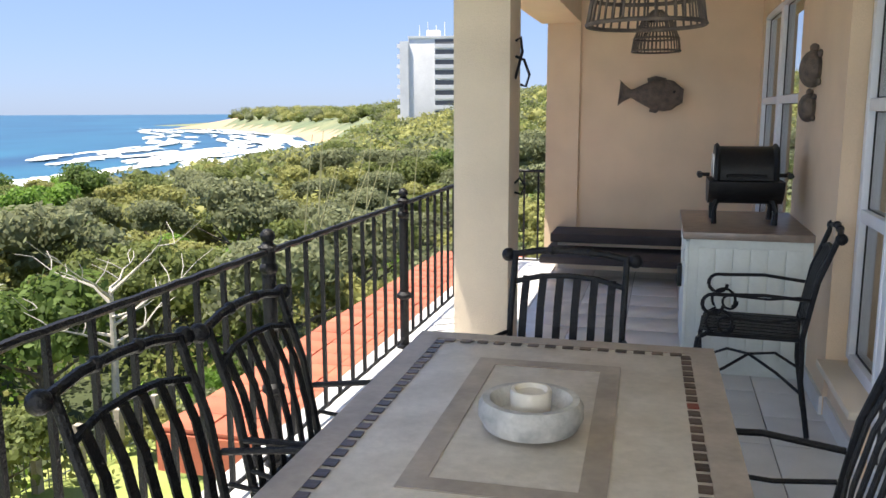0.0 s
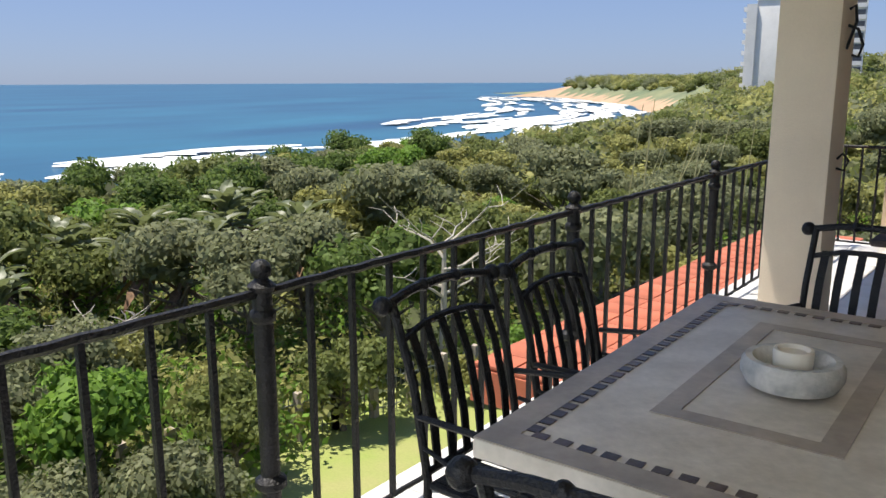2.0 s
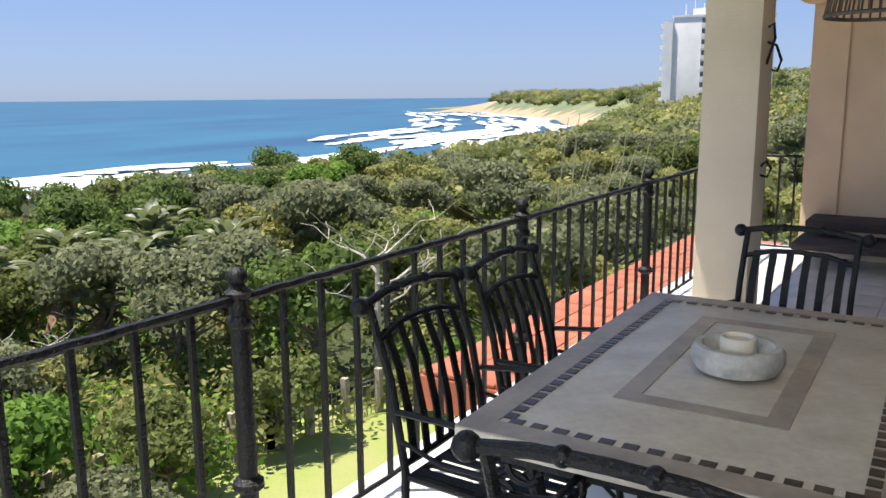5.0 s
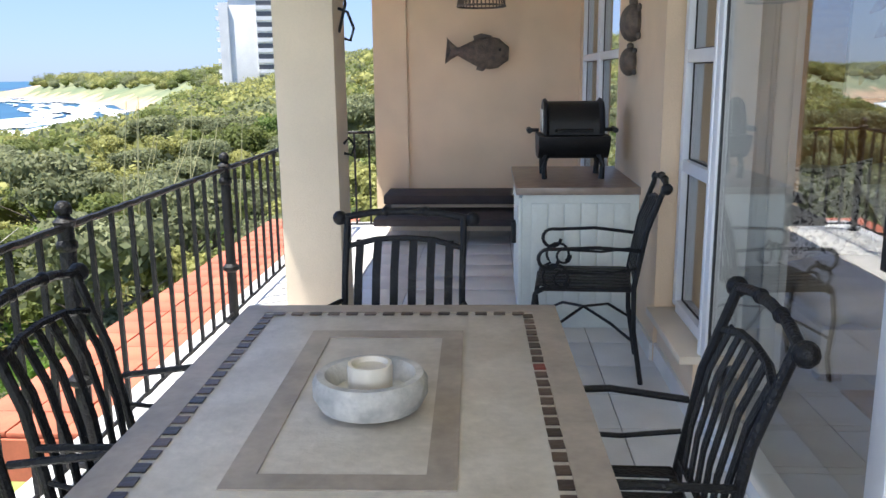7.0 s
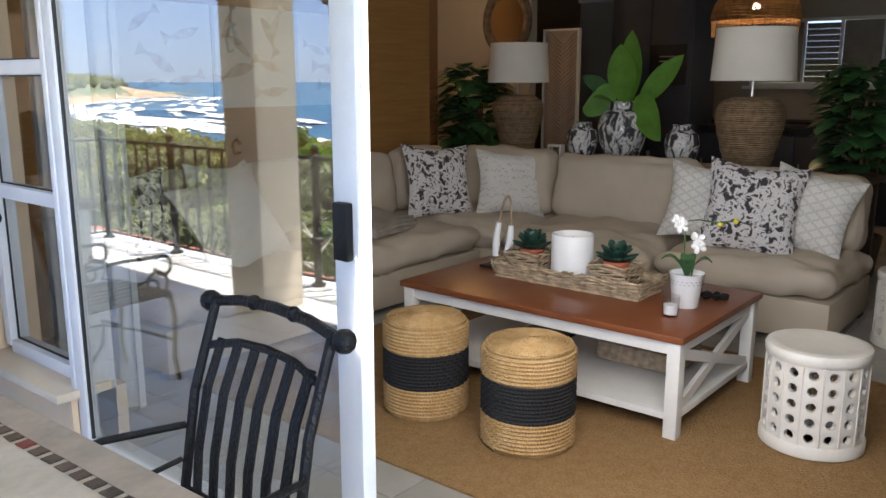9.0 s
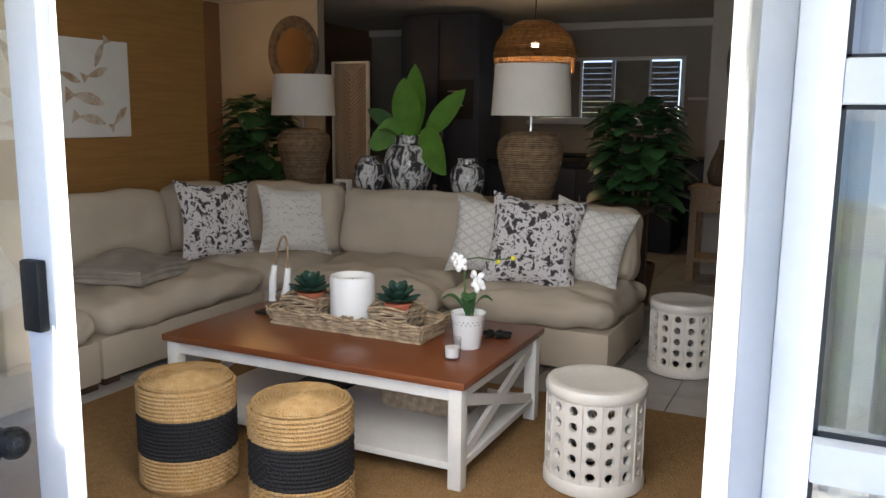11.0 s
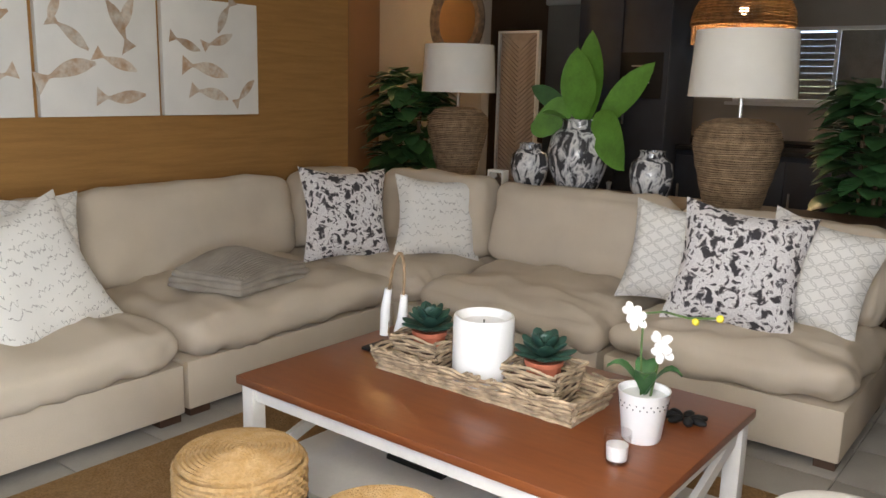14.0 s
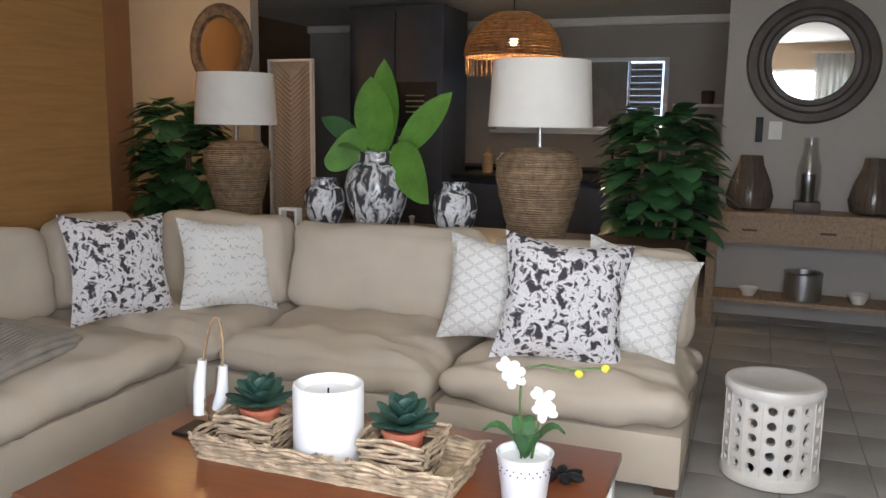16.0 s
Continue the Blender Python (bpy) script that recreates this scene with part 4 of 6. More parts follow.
def weave_wall(bm, x0, y0, x1, y1, z0, z1, flare, rows, r, n=40):
    """Rows of wicker running round a rectangular basket."""
    for k in range(rows):
        u = k / (rows - 1)
        o = flare * u
        pts = []
        cs = [(x0 - o, y0 - o), (x1 + o, y0 - o), (x1 + o, y1 + o), (x0 - o, y1 + o), (x0 - o, y0 - o)]
        for (a, b), (c, d) in zip(cs, cs[1:]):
            m = max(4, int(math.hypot(c - a, d - b) / 0.03))
            pts += [(a + (c - a) * i / m, b + (d - b) * i / m) for i in range(m)]
        pts.append(cs[0])
        tube(bm, [(x + 0.005 * math.sin(i * 1.6 + k * 3.1), y + 0.005 * math.cos(i * 1.6 + k * 3.1), z0 + (z1 - z0) * u + 0.005 * math.sin(i * 0.9 + k * 1.7)) for i, (x, y) in enumerate(pts)], r, 5)


tray = thing("wicker_tray", "long rustic wicker tray on the coffee table", "tray", pose(0, 0, H))
bm = bmesh.new()
weave_wall(bm, 2.76, 2.33, 2.99, 3.10, 0.008, 0.075, 0.02, 9, 0.0062)
tagged(part("wall", bm, WICK, tray), kind="stuff")
part("bottom", boxes(((2.755, 2.325, 0.001), (2.995, 3.105, 0.010))), WICK, tray)
bm = bmesh.new()
rs0 = random.Random(2)
for k in range(46):
    y = rs0.uniform(2.32, 3.11)
    for x in (2.738, 3.012):
        if rs0.random() < 0.7:
            tube(bm, [(x + rs0.uniform(-.008, .008), y, 0.075), (x + rs0.uniform(-.006, .006), y + rs0.uniform(-.06, .06), 0.088)], 0.0045, 4)
tagged(part("twig_rim", bm, WICK, tray), kind="stuff")


def succulent(y, seed):
    b = thing("succulent_basket", "small wicker basket holding a blue-green succulent", "plant", pose(2.875, y, H + 0.012), "succulent baskets")
    bm = bmesh.new()
    weave_wall(bm, -0.068, -0.080, 0.068, 0.080, 0.006, 0.118, 0.022, 13, 0.0056)
    tagged(part("basket", bm, WICK, b), kind="stuff")
    part("lining", boxes(((-0.07, -0.082, 0.0), (0.07, 0.082, 0.085))), DWOOD, b, "dark moss filling")
    bm = bmesh.new()
    lathe(bm, [(0.05, 0.03), (0.056, 0.115), (0.062, 0.118), (0.062, 0.132), (0.054, 0.132), (0.05, 0.124), (0, 0.122)], 24)
    part("pot", bm, TERRA, b, "terracotta pot")
    r = random.Random(seed)
    bm = bmesh.new()
    for ring, (n, el, ln) in enumerate(((7, 0.30, 0.100), (6, 0.65, 0.090), (4, 1.0, 0.080), (3, 1.3, 0.06))):
        for k in range(n):
            a = k * math.tau / n + ring * 0.6 + r.uniform(-.15, .15)
            d = Vector((math.cos(a) * math.cos(el), math.sin(a) * math.cos(el), math.sin(el)))
            q = d.to_track_quat("Z", "Y").to_matrix().to_4x4()
            bmesh.ops.create_uvsphere(bm, u_segments=8, v_segments=6, radius=1.0, matrix=Matrix.Translation(Vector((0, 0, 0.130 + 0.010 * ring)) + d * ln * 0.55) @ q @ Matrix.Diagonal((0.028, 0.008, ln * 0.55, 1)))
    part("leaves", bm, SUCC, b)


succulent(2.965, 1), succulent(2.50, 2)
cd = thing("large_candle", "large white pillar candle in the wicker tray", "candle", pose(2.875, 2.735, H + 0.012))
bm = bmesh.new()
lathe(bm, [(0.098, 0), (0.102, 0.01), (0.102, 0.222), (0.099, 0.230), (0.092, 0.231), (0.086, 0.222), (0.075, 0.206), (0.02, 0.198), (0, 0.198)], 40)
part("wax", bm, POTW, cd)
bm = bmesh.new()
tube(bm, [(0, 0, 0.196), (0.001, 0.001, 0.206), (0.004, 0.002, 0.214)], 0.003, 5)
part("wick", bm, BLACK, cd)

lo = thing("loop_ornament", "bent driftwood and rope loop ornament on a dark base", "ornament", pose(2.93, 3.20, H))
part("base", boxes(((-0.06, -0.07, 0.0), (0.06, 0.09, 0.012)), bevel=0.003), BLACK, lo)
bm = bmesh.new()
pts = [(0, 0.035 * math.cos(a), 0.22 + 0.165 * math.sin(a)) for a in np.linspace(-1.4, 4.5, 22)]
tube(bm, [(0, 0.0, 0.01)] + pts, 0.006, 6)
part("loop", bm, RATTAN, lo, "bent twig loop", pose(0, 0, 0, 7, 0, 0))
for s in (-1, 1):
    bm = bmesh.new()
    tube(bm, [(0, s * 0.034, 0.055 if s > 0 else 0.09), (0, s * 0.043, 0.15), (0, s * 0.039, 0.235)], [0.020, 0.019, 0.014], 10)
    part("white_wrap", bm, POTW, lo, "white wrapped end", pose(0, 0, 0, 7, 0, 0))

oc = thing("orchid", "white orchid in a white perforated planter", "plant", pose(2.83, 2.14, H))
bm = bmesh.new()
lathe(bm, [(0.052, 0), (0.055, 0.004), (0.073, 0.148), (0.075, 0.150), (0.070, 0.150), (0.066, 0.130), (0, 0.128)], 36)
part("planter", bm, POTW, oc)
bm = bmesh.new()
for z in (0.108, 0.120):
    for k in range(22):
        a = k * math.tau / 22 + (0.14 if z > 0.11 else 0)
        r = 0.0687 + (z - 0.108) * 0.12
        ball(bm, (r * math.cos(a), r * math.sin(a), z), 0.0022, 6)
part("perforation", bm, GASKET, oc)
bm = bmesh.new()
for a, ln in ((0.4, 0.09), (1.9, 0.11), (3.5, 0.08), (5.0, 0.10)):
    d = Vector((math.cos(a), math.sin(a), 0))
    s = Vector((-d.y, d.x, 0))
    prev = None
    for i in range(7):
        u = i / 6
        p = Vector((0, 0, 0.13)) + d * ln * u + Vector((0, 0, 0.085 * math.sin(2.2 * u)))
        w = 0.032 * math.sin(math.pi * (0.1 + 0.88 * u))
        row = [bm.verts.new(p + s * w + Vector((0, 0, 0.008))), bm.verts.new(p), bm.verts.new(p - s * w + Vector((0, 0, 0.008)))]
        if prev:
            bm.faces.new((prev[0], prev[1], row[1], row[0])), bm.faces.new((prev[1], prev[2], row[2], row[1]))
        prev = row
part("leaves", bm, LEAFD, oc, "dark strap leaves")
bm = bmesh.new()
tube(bm, [(0.0, 0.01, 0.13), (-0.01, 0.015, 0.28), (-0.02, 0.01, 0.375), (0.0, -0.04, 0.385), (0.0, -0.11, 0.38), (0.0, -0.19, 0.395)], 0.0035, 6)
tube(bm, [(0.01, -0.015, 0.13), (0.005, -0.03, 0.22), (-0.005, -0.042, 0.295)], 0.0035, 6)
part("stem", bm, STEM, oc)


def bloom(x, y, z, r, seed):
    bm = bmesh.new()
    q = random.Random(seed)
    for k in range(5):
        a = k * math.tau / 5 + q.uniform(-.2, .2)
        bmesh.ops.create_uvsphere(bm, u_segments=10, v_segments=6, radius=1.0, matrix=Matrix.Translation((x + q.uniform(-.01, .01), y + r * 0.6 * math.cos(a), z + r * 0.6 * math.sin(a))) @ Matrix.Rotation(a, 4, "X") @ Matrix.Diagonal((0.008, r * 0.55, r * 0.42, 1)))
    part("bloom", bm, PETAL, oc, "white orchid bloom")


for k, (y, z) in enumerate(((0.045, 0.37), (0.03, 0.355), (-0.045, 0.305), (-0.052, 0.275))):
    bloom(-0.02, y, z, 0.03, k)
for y, z in ((-0.195, 0.395), (-0.13, 0.374)):
    bm = bmesh.new()
    ball(bm, (0, y, z), 0.011, 8)
    part("bud", bm, YELL, oc, "yellow bud")
vo = thing("votive_glass", "small clear glass with a white votive candle", "candle", pose(2.645, 2.125, H))
bm = bmesh.new()
lathe(bm, [(0.030, 0), (0.034, 0.004), (0.038, 0.088), (0.036, 0.088), (0.032, 0.008), (0, 0.008)], 28)
part("glass", bm, CLEARG, vo)
bm = bmesh.new()
lathe(bm, [(0.028, 0.010), (0.030, 0.05), (0.0, 0.052)], 24)
part("candle", bm, POTW, vo)
sp = thing("seed_pod", "dark dried seed pod ornament on the table", "ornament", pose(3.03, 2.09, H))
for k in range(7):
    a = k * 0.9
    bm = bmesh.new()
    bmesh.ops.create_uvsphere(bm, u_segments=8, v_segments=5, radius=1.0, matrix=Matrix.Translation((0.03 * math.cos(a), 0.045 * math.sin(a), 0.014)) @ Matrix.Rotation(a, 4, "Z") @ Matrix.Diagonal((0.03, 0.016, 0.012, 1)))
    part("pod_segment", bm, BLACK, sp)


# ---- poufs and drum stools ----
def pouf(x, y, a):
    p = thing("pouf", "round woven seagrass pouf with a black band", "pouf", pose(x, y, 0.012, 0, 0, a) @ Matrix.Diagonal((1.02, 1.02, 1.09, 1)), "seagrass poufs")
    r = 0.172
    for nm, z0, z1, mat in (("lower_weave", 0.0, 0.125, SEAG), ("band", 0.125, 0.262, BLKW), ("upper_weave", 0.262, 0.372, SEAG)):
        bm = bmesh.new()
        n = max(3, round((z1 - z0) / 0.0135))
        for k in range(n):
            z = z0 + (z1 - z0) * (k + 0.5) / n
            rr = r - (0.012 if z < 0.02 or z > 0.36 else 0)
            tube(bm, [((rr + 0.0035 * math.sin(i * math.pi + k * math.pi)) * math.cos(i * math.tau / 64), (rr + 0.0035 * math.cos(i * math.pi + k * math.pi)) * math.sin(i * math.tau / 64), z) for i in range(65)], 0.0088, 5)
        rod(bm, (0, 0, z0 + 0.003), (0, 0, z1), r - 0.010, seg=40)
        tagged(part(nm, bm, mat, p), kind="stuff")
    bm = bmesh.new()
    pts = []
    for i in range(520):
        a = i * 0.155
        rr = 0.005 + 0.160 * i / 520
        pts.append((rr * math.cos(a), rr * math.sin(a), 0.386 - 0.016 * (rr / 0.165) ** 3))
    tube(bm, pts, 0.0072, 5)
    rod(bm, (0, 0, 0.36), (0, 0, 0.374), r - 0.012, r - 0.022, seg=40)
    part("coiled_top", bm, SEAG, p, "coiled seagrass top")


pouf(2.045, 2.955, 0), pouf(2.04, 2.425, 40)


def drum(x, y, a):
    d = thing("drum_stool", "white ceramic drum stool with rows of round holes", "stool", pose(x, y, 0.012 if x < 3.6 else 0.0, 0, 0, a) @ Matrix.Scale(1.04, 4), "ceramic drum stools")
    r, seg, rows = 0.178, 96, 0
    bm = bmesh.new()
    cols, hh = 16, 5
    # a wall of cells, each with an eight-cornered hole
    cw, z0, z1 = math.tau / cols, 0.05, 0.345
    ch = (z1 - z0) / hh
    for c in range(cols):
        for k in range(hh):
            ca, cz = (c + 0.5) * cw, z0 + (k + 0.5) * ch
            inner, outer = [], []
            for q in range(8):
                t = q * math.tau / 8 + math.tau / 16
                hr = 0.0185
                inner.append((ca + hr * math.cos(t) / r, cz + hr * math.sin(t)))
                sx = max(-1, min(1, math.cos(t) * 1.0824))
                sz = max(-1, min(1, math.sin(t) * 1.0824))
                outer.append((ca + (cw / 2) * (sx if abs(sx) > 0.9 else math.copysign(0.42, sx)), cz + (ch / 2) * (sz if abs(sz) > 0.9 else math.copysign(0.42, sz))))

            def put(t, rr):
                return bm.verts.new((rr * math.cos(t[0]), rr * math.sin(t[0]), t[1]))
            o, i1, i2 = [put(t, r) for t in outer], [put(t, r - 0.003) for t in inner], [put(t, r - 0.02) for t in inner]
            for q in range(8):
                w = (q + 1) % 8
                bm.faces.new((o[q], o[w], i1[w], i1[q])), bm.faces.new((i1[q], i1[w], i2[w], i2[q]))
            for q, t in ((0, (1, 1)), (2, (-1, 1)), (4, (-1, -1)), (6, (1, -1))):
                cc = put((ca + t[0] * cw / 2, cz + t[1] * ch / 2), r)
                bm.faces.new((o[q], cc, o[(q + 1) % 8]))
    bmesh.ops.remove_doubles(bm, verts=bm.verts, dist=0.0008)
    bmesh.ops.recalc_face_normals(bm, faces=bm.faces)
    part("pierced_wall", bm, CERAM, d)
    for c in range(cols):
        a = c * cw
        bm = bmesh.new()
        rod(bm, (r * math.cos(a), r * math.sin(a), z0), (r * math.cos(a), r * math.sin(a), z1), 0.0035, seg=5)
        part("rib", bm, CERAM, d)
    bm = bmesh.new()
    lathe(bm, [(r, 0.0), (r + 0.008, 0.006), (r + 0.008, 0.04), (r, 0.05), (r - 0.02, 0.05), (r - 0.02, 0.0)], 64)
    part("foot_ring", bm, CERAM, d)
    bm = bmesh.new()
    lathe(bm, [(r - 0.02, 0.345), (r, 0.345), (r + 0.006, 0.352), (r + 0.008, 0.375), (r + 0.002, 0.388), (r - 0.02, 0.394), (r - 0.035, 0.39), (0, 0.388)], 64)
    part("seat", bm, CERAM, d, "smooth round ceramic seat")


drum(2.74, 1.56, 0), drum(4.36, 1.50, 9)

# ---- pictures ----
# place on the canvas, heading (degrees) and length of each painted fish, mouth first
SHOALS = (((0.66, 0.86, 55, 0.27), (0.55, 0.66, 205, 0.27), (0.22, 0.60, 170, 0.25), (0.42, 0.34, 176, 0.38), (0.45, 0.12, 165, 0.32), (0.84, 0.16, 215, 0.25)),
          ((0.78, 0.84, 60, 0.30), (0.64, 0.70, 300, 0.33), (0.16, 0.85, 80, 0.24), (0.24, 0.60, 150, 0.30), (0.22, 0.28, 195, 0.40), (0.62, 0.40, 150, 0.30), (0.66, 0.14, 175, 0.34)),
          ((0.30, 0.80, 30, 0.30), (0.66, 0.72, 200, 0.32), (0.40, 0.44, 160, 0.34), (0.70, 0.28, 20, 0.30), (0.28, 0.16, 190, 0.30)))


def fish_canvas(x0, x1, shoal):
    z0, z1 = 1.228, 1.855
    c = thing("fish_picture", "unframed canvas painted with swimming sepia fish", "picture", pose(0, 5.22, 0), "fish canvases")
    part("canvas", boxes(((x0, -0.035, z0), (x1, 0, z1)), bevel=0.003), CANVAS, c)
    for k, (u, v, deg, ln) in enumerate(SHOALS[shoal]):
        px, pz, a, ln = x0 + u * (x1 - x0), z0 + 0.03 + v * (z1 - z0 - 0.03), radians(deg), 0.8 * ln
        bm = bmesh.new()
        up, dn = [], []
        for i in range(15):
            u = i / 14
            w = 0.5 * 0.25 * math.sin(math.pi * min(1, (u / 0.82)) ** 0.85) if u < 0.80 else 0.03 + (u - 0.80) * 0.75
            w = max(w, 0.028)
            bend = 0.10 * math.sin(2.2 * u + k)
            for s, lst in ((1, up), (-1, dn)):
                lx, lz = (u - 0.5) * ln, (bend + s * w) * ln
                lst.append(bm.verts.new((px + lx * math.cos(a) - lz * math.sin(a), -0.0365 - 0.0003 * (k % 3), pz + lx * math.sin(a) + lz * math.cos(a))))
        for i in range(14):
            bm.faces.new((up[i], up[i + 1], dn[i + 1], dn[i]))
        part("painted_fish", bm, FISHP, c)


fish_canvas(3.315, 3.95, 0), fish_canvas(2.645, 3.285, 1), fish_canvas(1.975, 2.615, 2)

# ---- sofa console with lamps and vases ----
sb = thing("sofa_console", "dark wooden console table behind the sofa", "table", pose(0, 0, 0))
part("tabletop", boxes(((4.92, 1.95, 0.74), (5.62, 5.3, 0.78)), bevel=0.005), DWOOD, sb)
for x in (4.95, 5.53):
    for y in (1.98, 5.2):
        part("leg", boxes(((x, y, 0), (x + 0.06, y + 0.06, 0.74))), DWOOD, sb)


def table_lamp(x, y, s):
    l = thing("table_lamp", "rattan urn table lamp with a white drum shade", "lamp", pose(x, y, 0.78), "rattan table lamps")
    prof = [(0.125, 0.0), (0.13, 0.02), (0.168, 0.16), (0.202, 0.29), (0.215, 0.37), (0.208, 0.43), (0.165, 0.475), (0.12, 0.495), (0.0, 0.50)]
    prof = [(r * s, z * s) for r, z in prof]
    bm = bmesh.new()
    lathe(bm, [(max(0.0, r - 0.006), z) for r, z in prof], 36)
    z = 0.004
    while z < 0.485 * s:
        r = np.interp(z, [q[1] for q in prof], [q[0] for q in prof])
        k = int(z * 1000)
        tube(bm, [((r + 0.003 * math.sin(i * 1.57 + k)) * math.cos(i * math.tau / 44), (r + 0.003 * math.sin(i * 1.57 + k)) * math.sin(i * math.tau / 44), z + 0.002 * math.sin(i * 0.8 + k)) for i in range(45)], 0.0058, 4)
        z += 0.0118
    tagged(part("urn", bm, RATTAN, l, "woven rattan urn base"), kind="stuff")
    bm = bmesh.new()
    rod(bm, (0, 0, 0.48 * s), (0, 0, 0.65 * s), 0.012)
    part("stem", bm, STEEL, l)
    bm = bmesh.new()
    a, b = 0.262 * s, 0.242 * s
    lathe(bm, [(a, 0.60 * s), (b, 0.925 * s), (b - 0.006, 0.925 * s), (a - 0.006, 0.60 * s)], 48)
    bm.faces.ensure_lookup_table()
    bmesh.ops.delete(bm, geom=[f for f in bm.faces if len(f.verts) > 4], context="FACES_ONLY")
    part("shade", bm, SHADE, l, "white linen drum shade")
    bm = bmesh.new()
    for k in range(3):
        an = k * math.tau / 3
        rod(bm, (0, 0, 0.645 * s), (a * 0.98 * math.cos(an), a * 0.98 * math.sin(an), 0.625 * s), 0.003, seg=5)
    part("shade_ring", bm, STEEL, l)


table_lamp(5.06, 2.69, 1.03), table_lamp(5.42, 4.80, 1.0)


def urn(x, y, s, label):
    bm = bmesh.new()
    lathe(bm, [(0.075 * s, 0), (0.085 * s, 0.01 * s), (0.135 * s, 0.14 * s), (0.150 * s, 0.22 * s), (0.135 * s, 0.30 * s), (0.085 * s, 0.345 * s), (0.082 * s, 0.375 * s), (0.09 * s, 0.385 * s), (0.075 * s, 0.385 * s), (0.07 * s, 0.34 * s), (0, 0.30 * s)], 40)
    single("ceramic_urn", bm, GLAZE, label, "vase", pose(x, y, 0.78), "marbled urns")


urn(5.06, 3.62, 1.22, "large black and white marbled ceramic urn")
urn(5.05, 3.95, 0.80, "small black and white marbled ceramic urn"), urn(5.03, 3.14, 0.82, "small black and white marbled ceramic urn")


def big_leaf(bm, base, d, ln, wd, droop=0.3, roll=(0, 0, 1)):
    d = Vector(d).normalized()
    s = d.cross(Vector(roll)).normalized()
    nrm = s.cross(d)
    prev = None
    for i in range(11):
        u = i / 10
        p = Vector(base) + d * ln * u - Vector((0, 0, droop * ln * u * u))
        w = wd * (math.sin(math.pi * (0.04 + 0.96 * u)) ** 0.75)
        row = [bm.verts.new(p + s * w + nrm * 0.10 * w), bm.verts.new(p + s * w * 0.5 + nrm * 0.03 * w), bm.verts.new(p), bm.verts.new(p - s * w * 0.5 + nrm * 0.03 * w), bm.verts.new(p - s * w + nrm * 0.10 * w)]
        if prev:
            for q in range(4):
                bm.faces.new((prev[q], prev[q + 1], row[q + 1], row[q]))
        prev = row


lv = thing("leaf_arrangement", "large bright green leaves standing in the marbled urn", "plant", pose(5.06, 3.62, 1.14))
for k, (b, d, ln, wd, dr, mt) in enumerate((((-0.03, -0.02, 0.1), (-0.1, 0.06, 1), 0.42, 0.125, 0.0, LEAFB), ((0.05, -0.02, 0.1), (0.0, 0.0, 1), 0.52, 0.10, 0.0, LEAFB),
                                       ((0.0, -0.12, 0.08), (0.0, -0.72, 0.85), 0.50, 0.085, 0.05, LEAFB), ((-0.02, 0.06, 0.1), (-0.2, 0.95, 0.35), 0.26, 0.13, 0.5, LEAFB),
                                       ((-0.03, -0.10, 0.12), (-0.3, -0.7, -0.3), 0.32, 0.12, 0.5, LEAFB), ((0.03, 0.1, 0.15), (0.1, 0.9, 0.55), 0.34, 0.06, 0.1, LEAFD),
                                       ((-0.05, 0.02, 0.08), (-0.5, 0.35, 0.4), 0.24, 0.09, 0.3, LEAFB))):
    bm = bmesh.new()
    tube(bm, [(0, 0, -0.1), (b[0] * 0.6, b[1] * 0.6, 0.0), b], 0.006, 5)
    big_leaf(bm, b, d, ln, wd, dr, (-1, 0.1, 0.1) if abs(d[0]) < 0.31 else (-0.3, 0, 1))
    part("leaf", bm, mt, lv)
fr = thing("photo_frame", "small white open cube frame on the console", "ornament", pose(5.0, 4.15, 0.78))
part("frame", boxes(((-0.03, -0.06, 0), (0.03, -0.045, 0.13)), ((-0.03, 0.045, 0), (0.03, 0.06, 0.13)), ((-0.03, -0.045, 0), (0.03, 0.045, 0.015)), ((-0.03, -0.045, 0.115), (0.03, 0.045, 0.13))), TWHITE, fr)
bm = bmesh.new()
lathe(bm, [(0.028, 0), (0.032, 0.05), (0.02, 0.07), (0.012, 0.075), (0.012, 0.10), (0.018, 0.12), (0.0, 0.13)], 20)
single("bottle", bm, STEEL, "small dark glass and metal bottle on the console", "bottle", pose(5.0, 3.38, 0.78))


def fig_plant(x, y, z, r, h, seed):
    """A dense fiddle-leaf plant in a pot on the floor."""
    t = thing("fig_plant", "dark green fiddle-leaf fig plant behind the sofa", "plant", pose(x, y, 0), "fig plants")
    q = random.Random(seed)
    bm = bmesh.new()
    lathe(bm, [(0.13, 0), (0.17, 0.30), (0.155, 0.30), (0.15, 0.27), (0, 0.27)], 24)
    part("pot", bm, DWOOD, t)
    bm = bmesh.new()
    for k in range(4):
        a = k * 1.57
        tube(bm, [(0.04 * math.cos(a), 0.04 * math.sin(a), 0.25), (r * 0.3 * math.cos(a), r * 0.3 * math.sin(a), z), (r * 0.4 * math.cos(a), r * 0.4 * math.sin(a), z + h * 0.8)], 0.012, 5)
    part("stem", bm, BARK0, t)
    bm = bmesh.new()
    for k in range(300):
        a, u = q.uniform(0, math.tau), q.random()
        rr = r * (0.5 + 0.45 * math.sin(math.pi * (0.15 + 0.75 * u))) * q.uniform(0.6, 1.0)
        b = Vector((rr * 0.75 * math.cos(a), rr * 0.75 * math.sin(a), z + h * u))
        d = Vector((math.cos(a + q.uniform(-.5, .5)), math.sin(a + q.uniform(-.5, .5)), q.uniform(-0.25, 0.7)))
        big_leaf(bm, b, d, q.uniform(0.17, 0.27), q.uniform(0.06, 0.095), 0.35)
    part("leaves", bm, LEAFD, t)


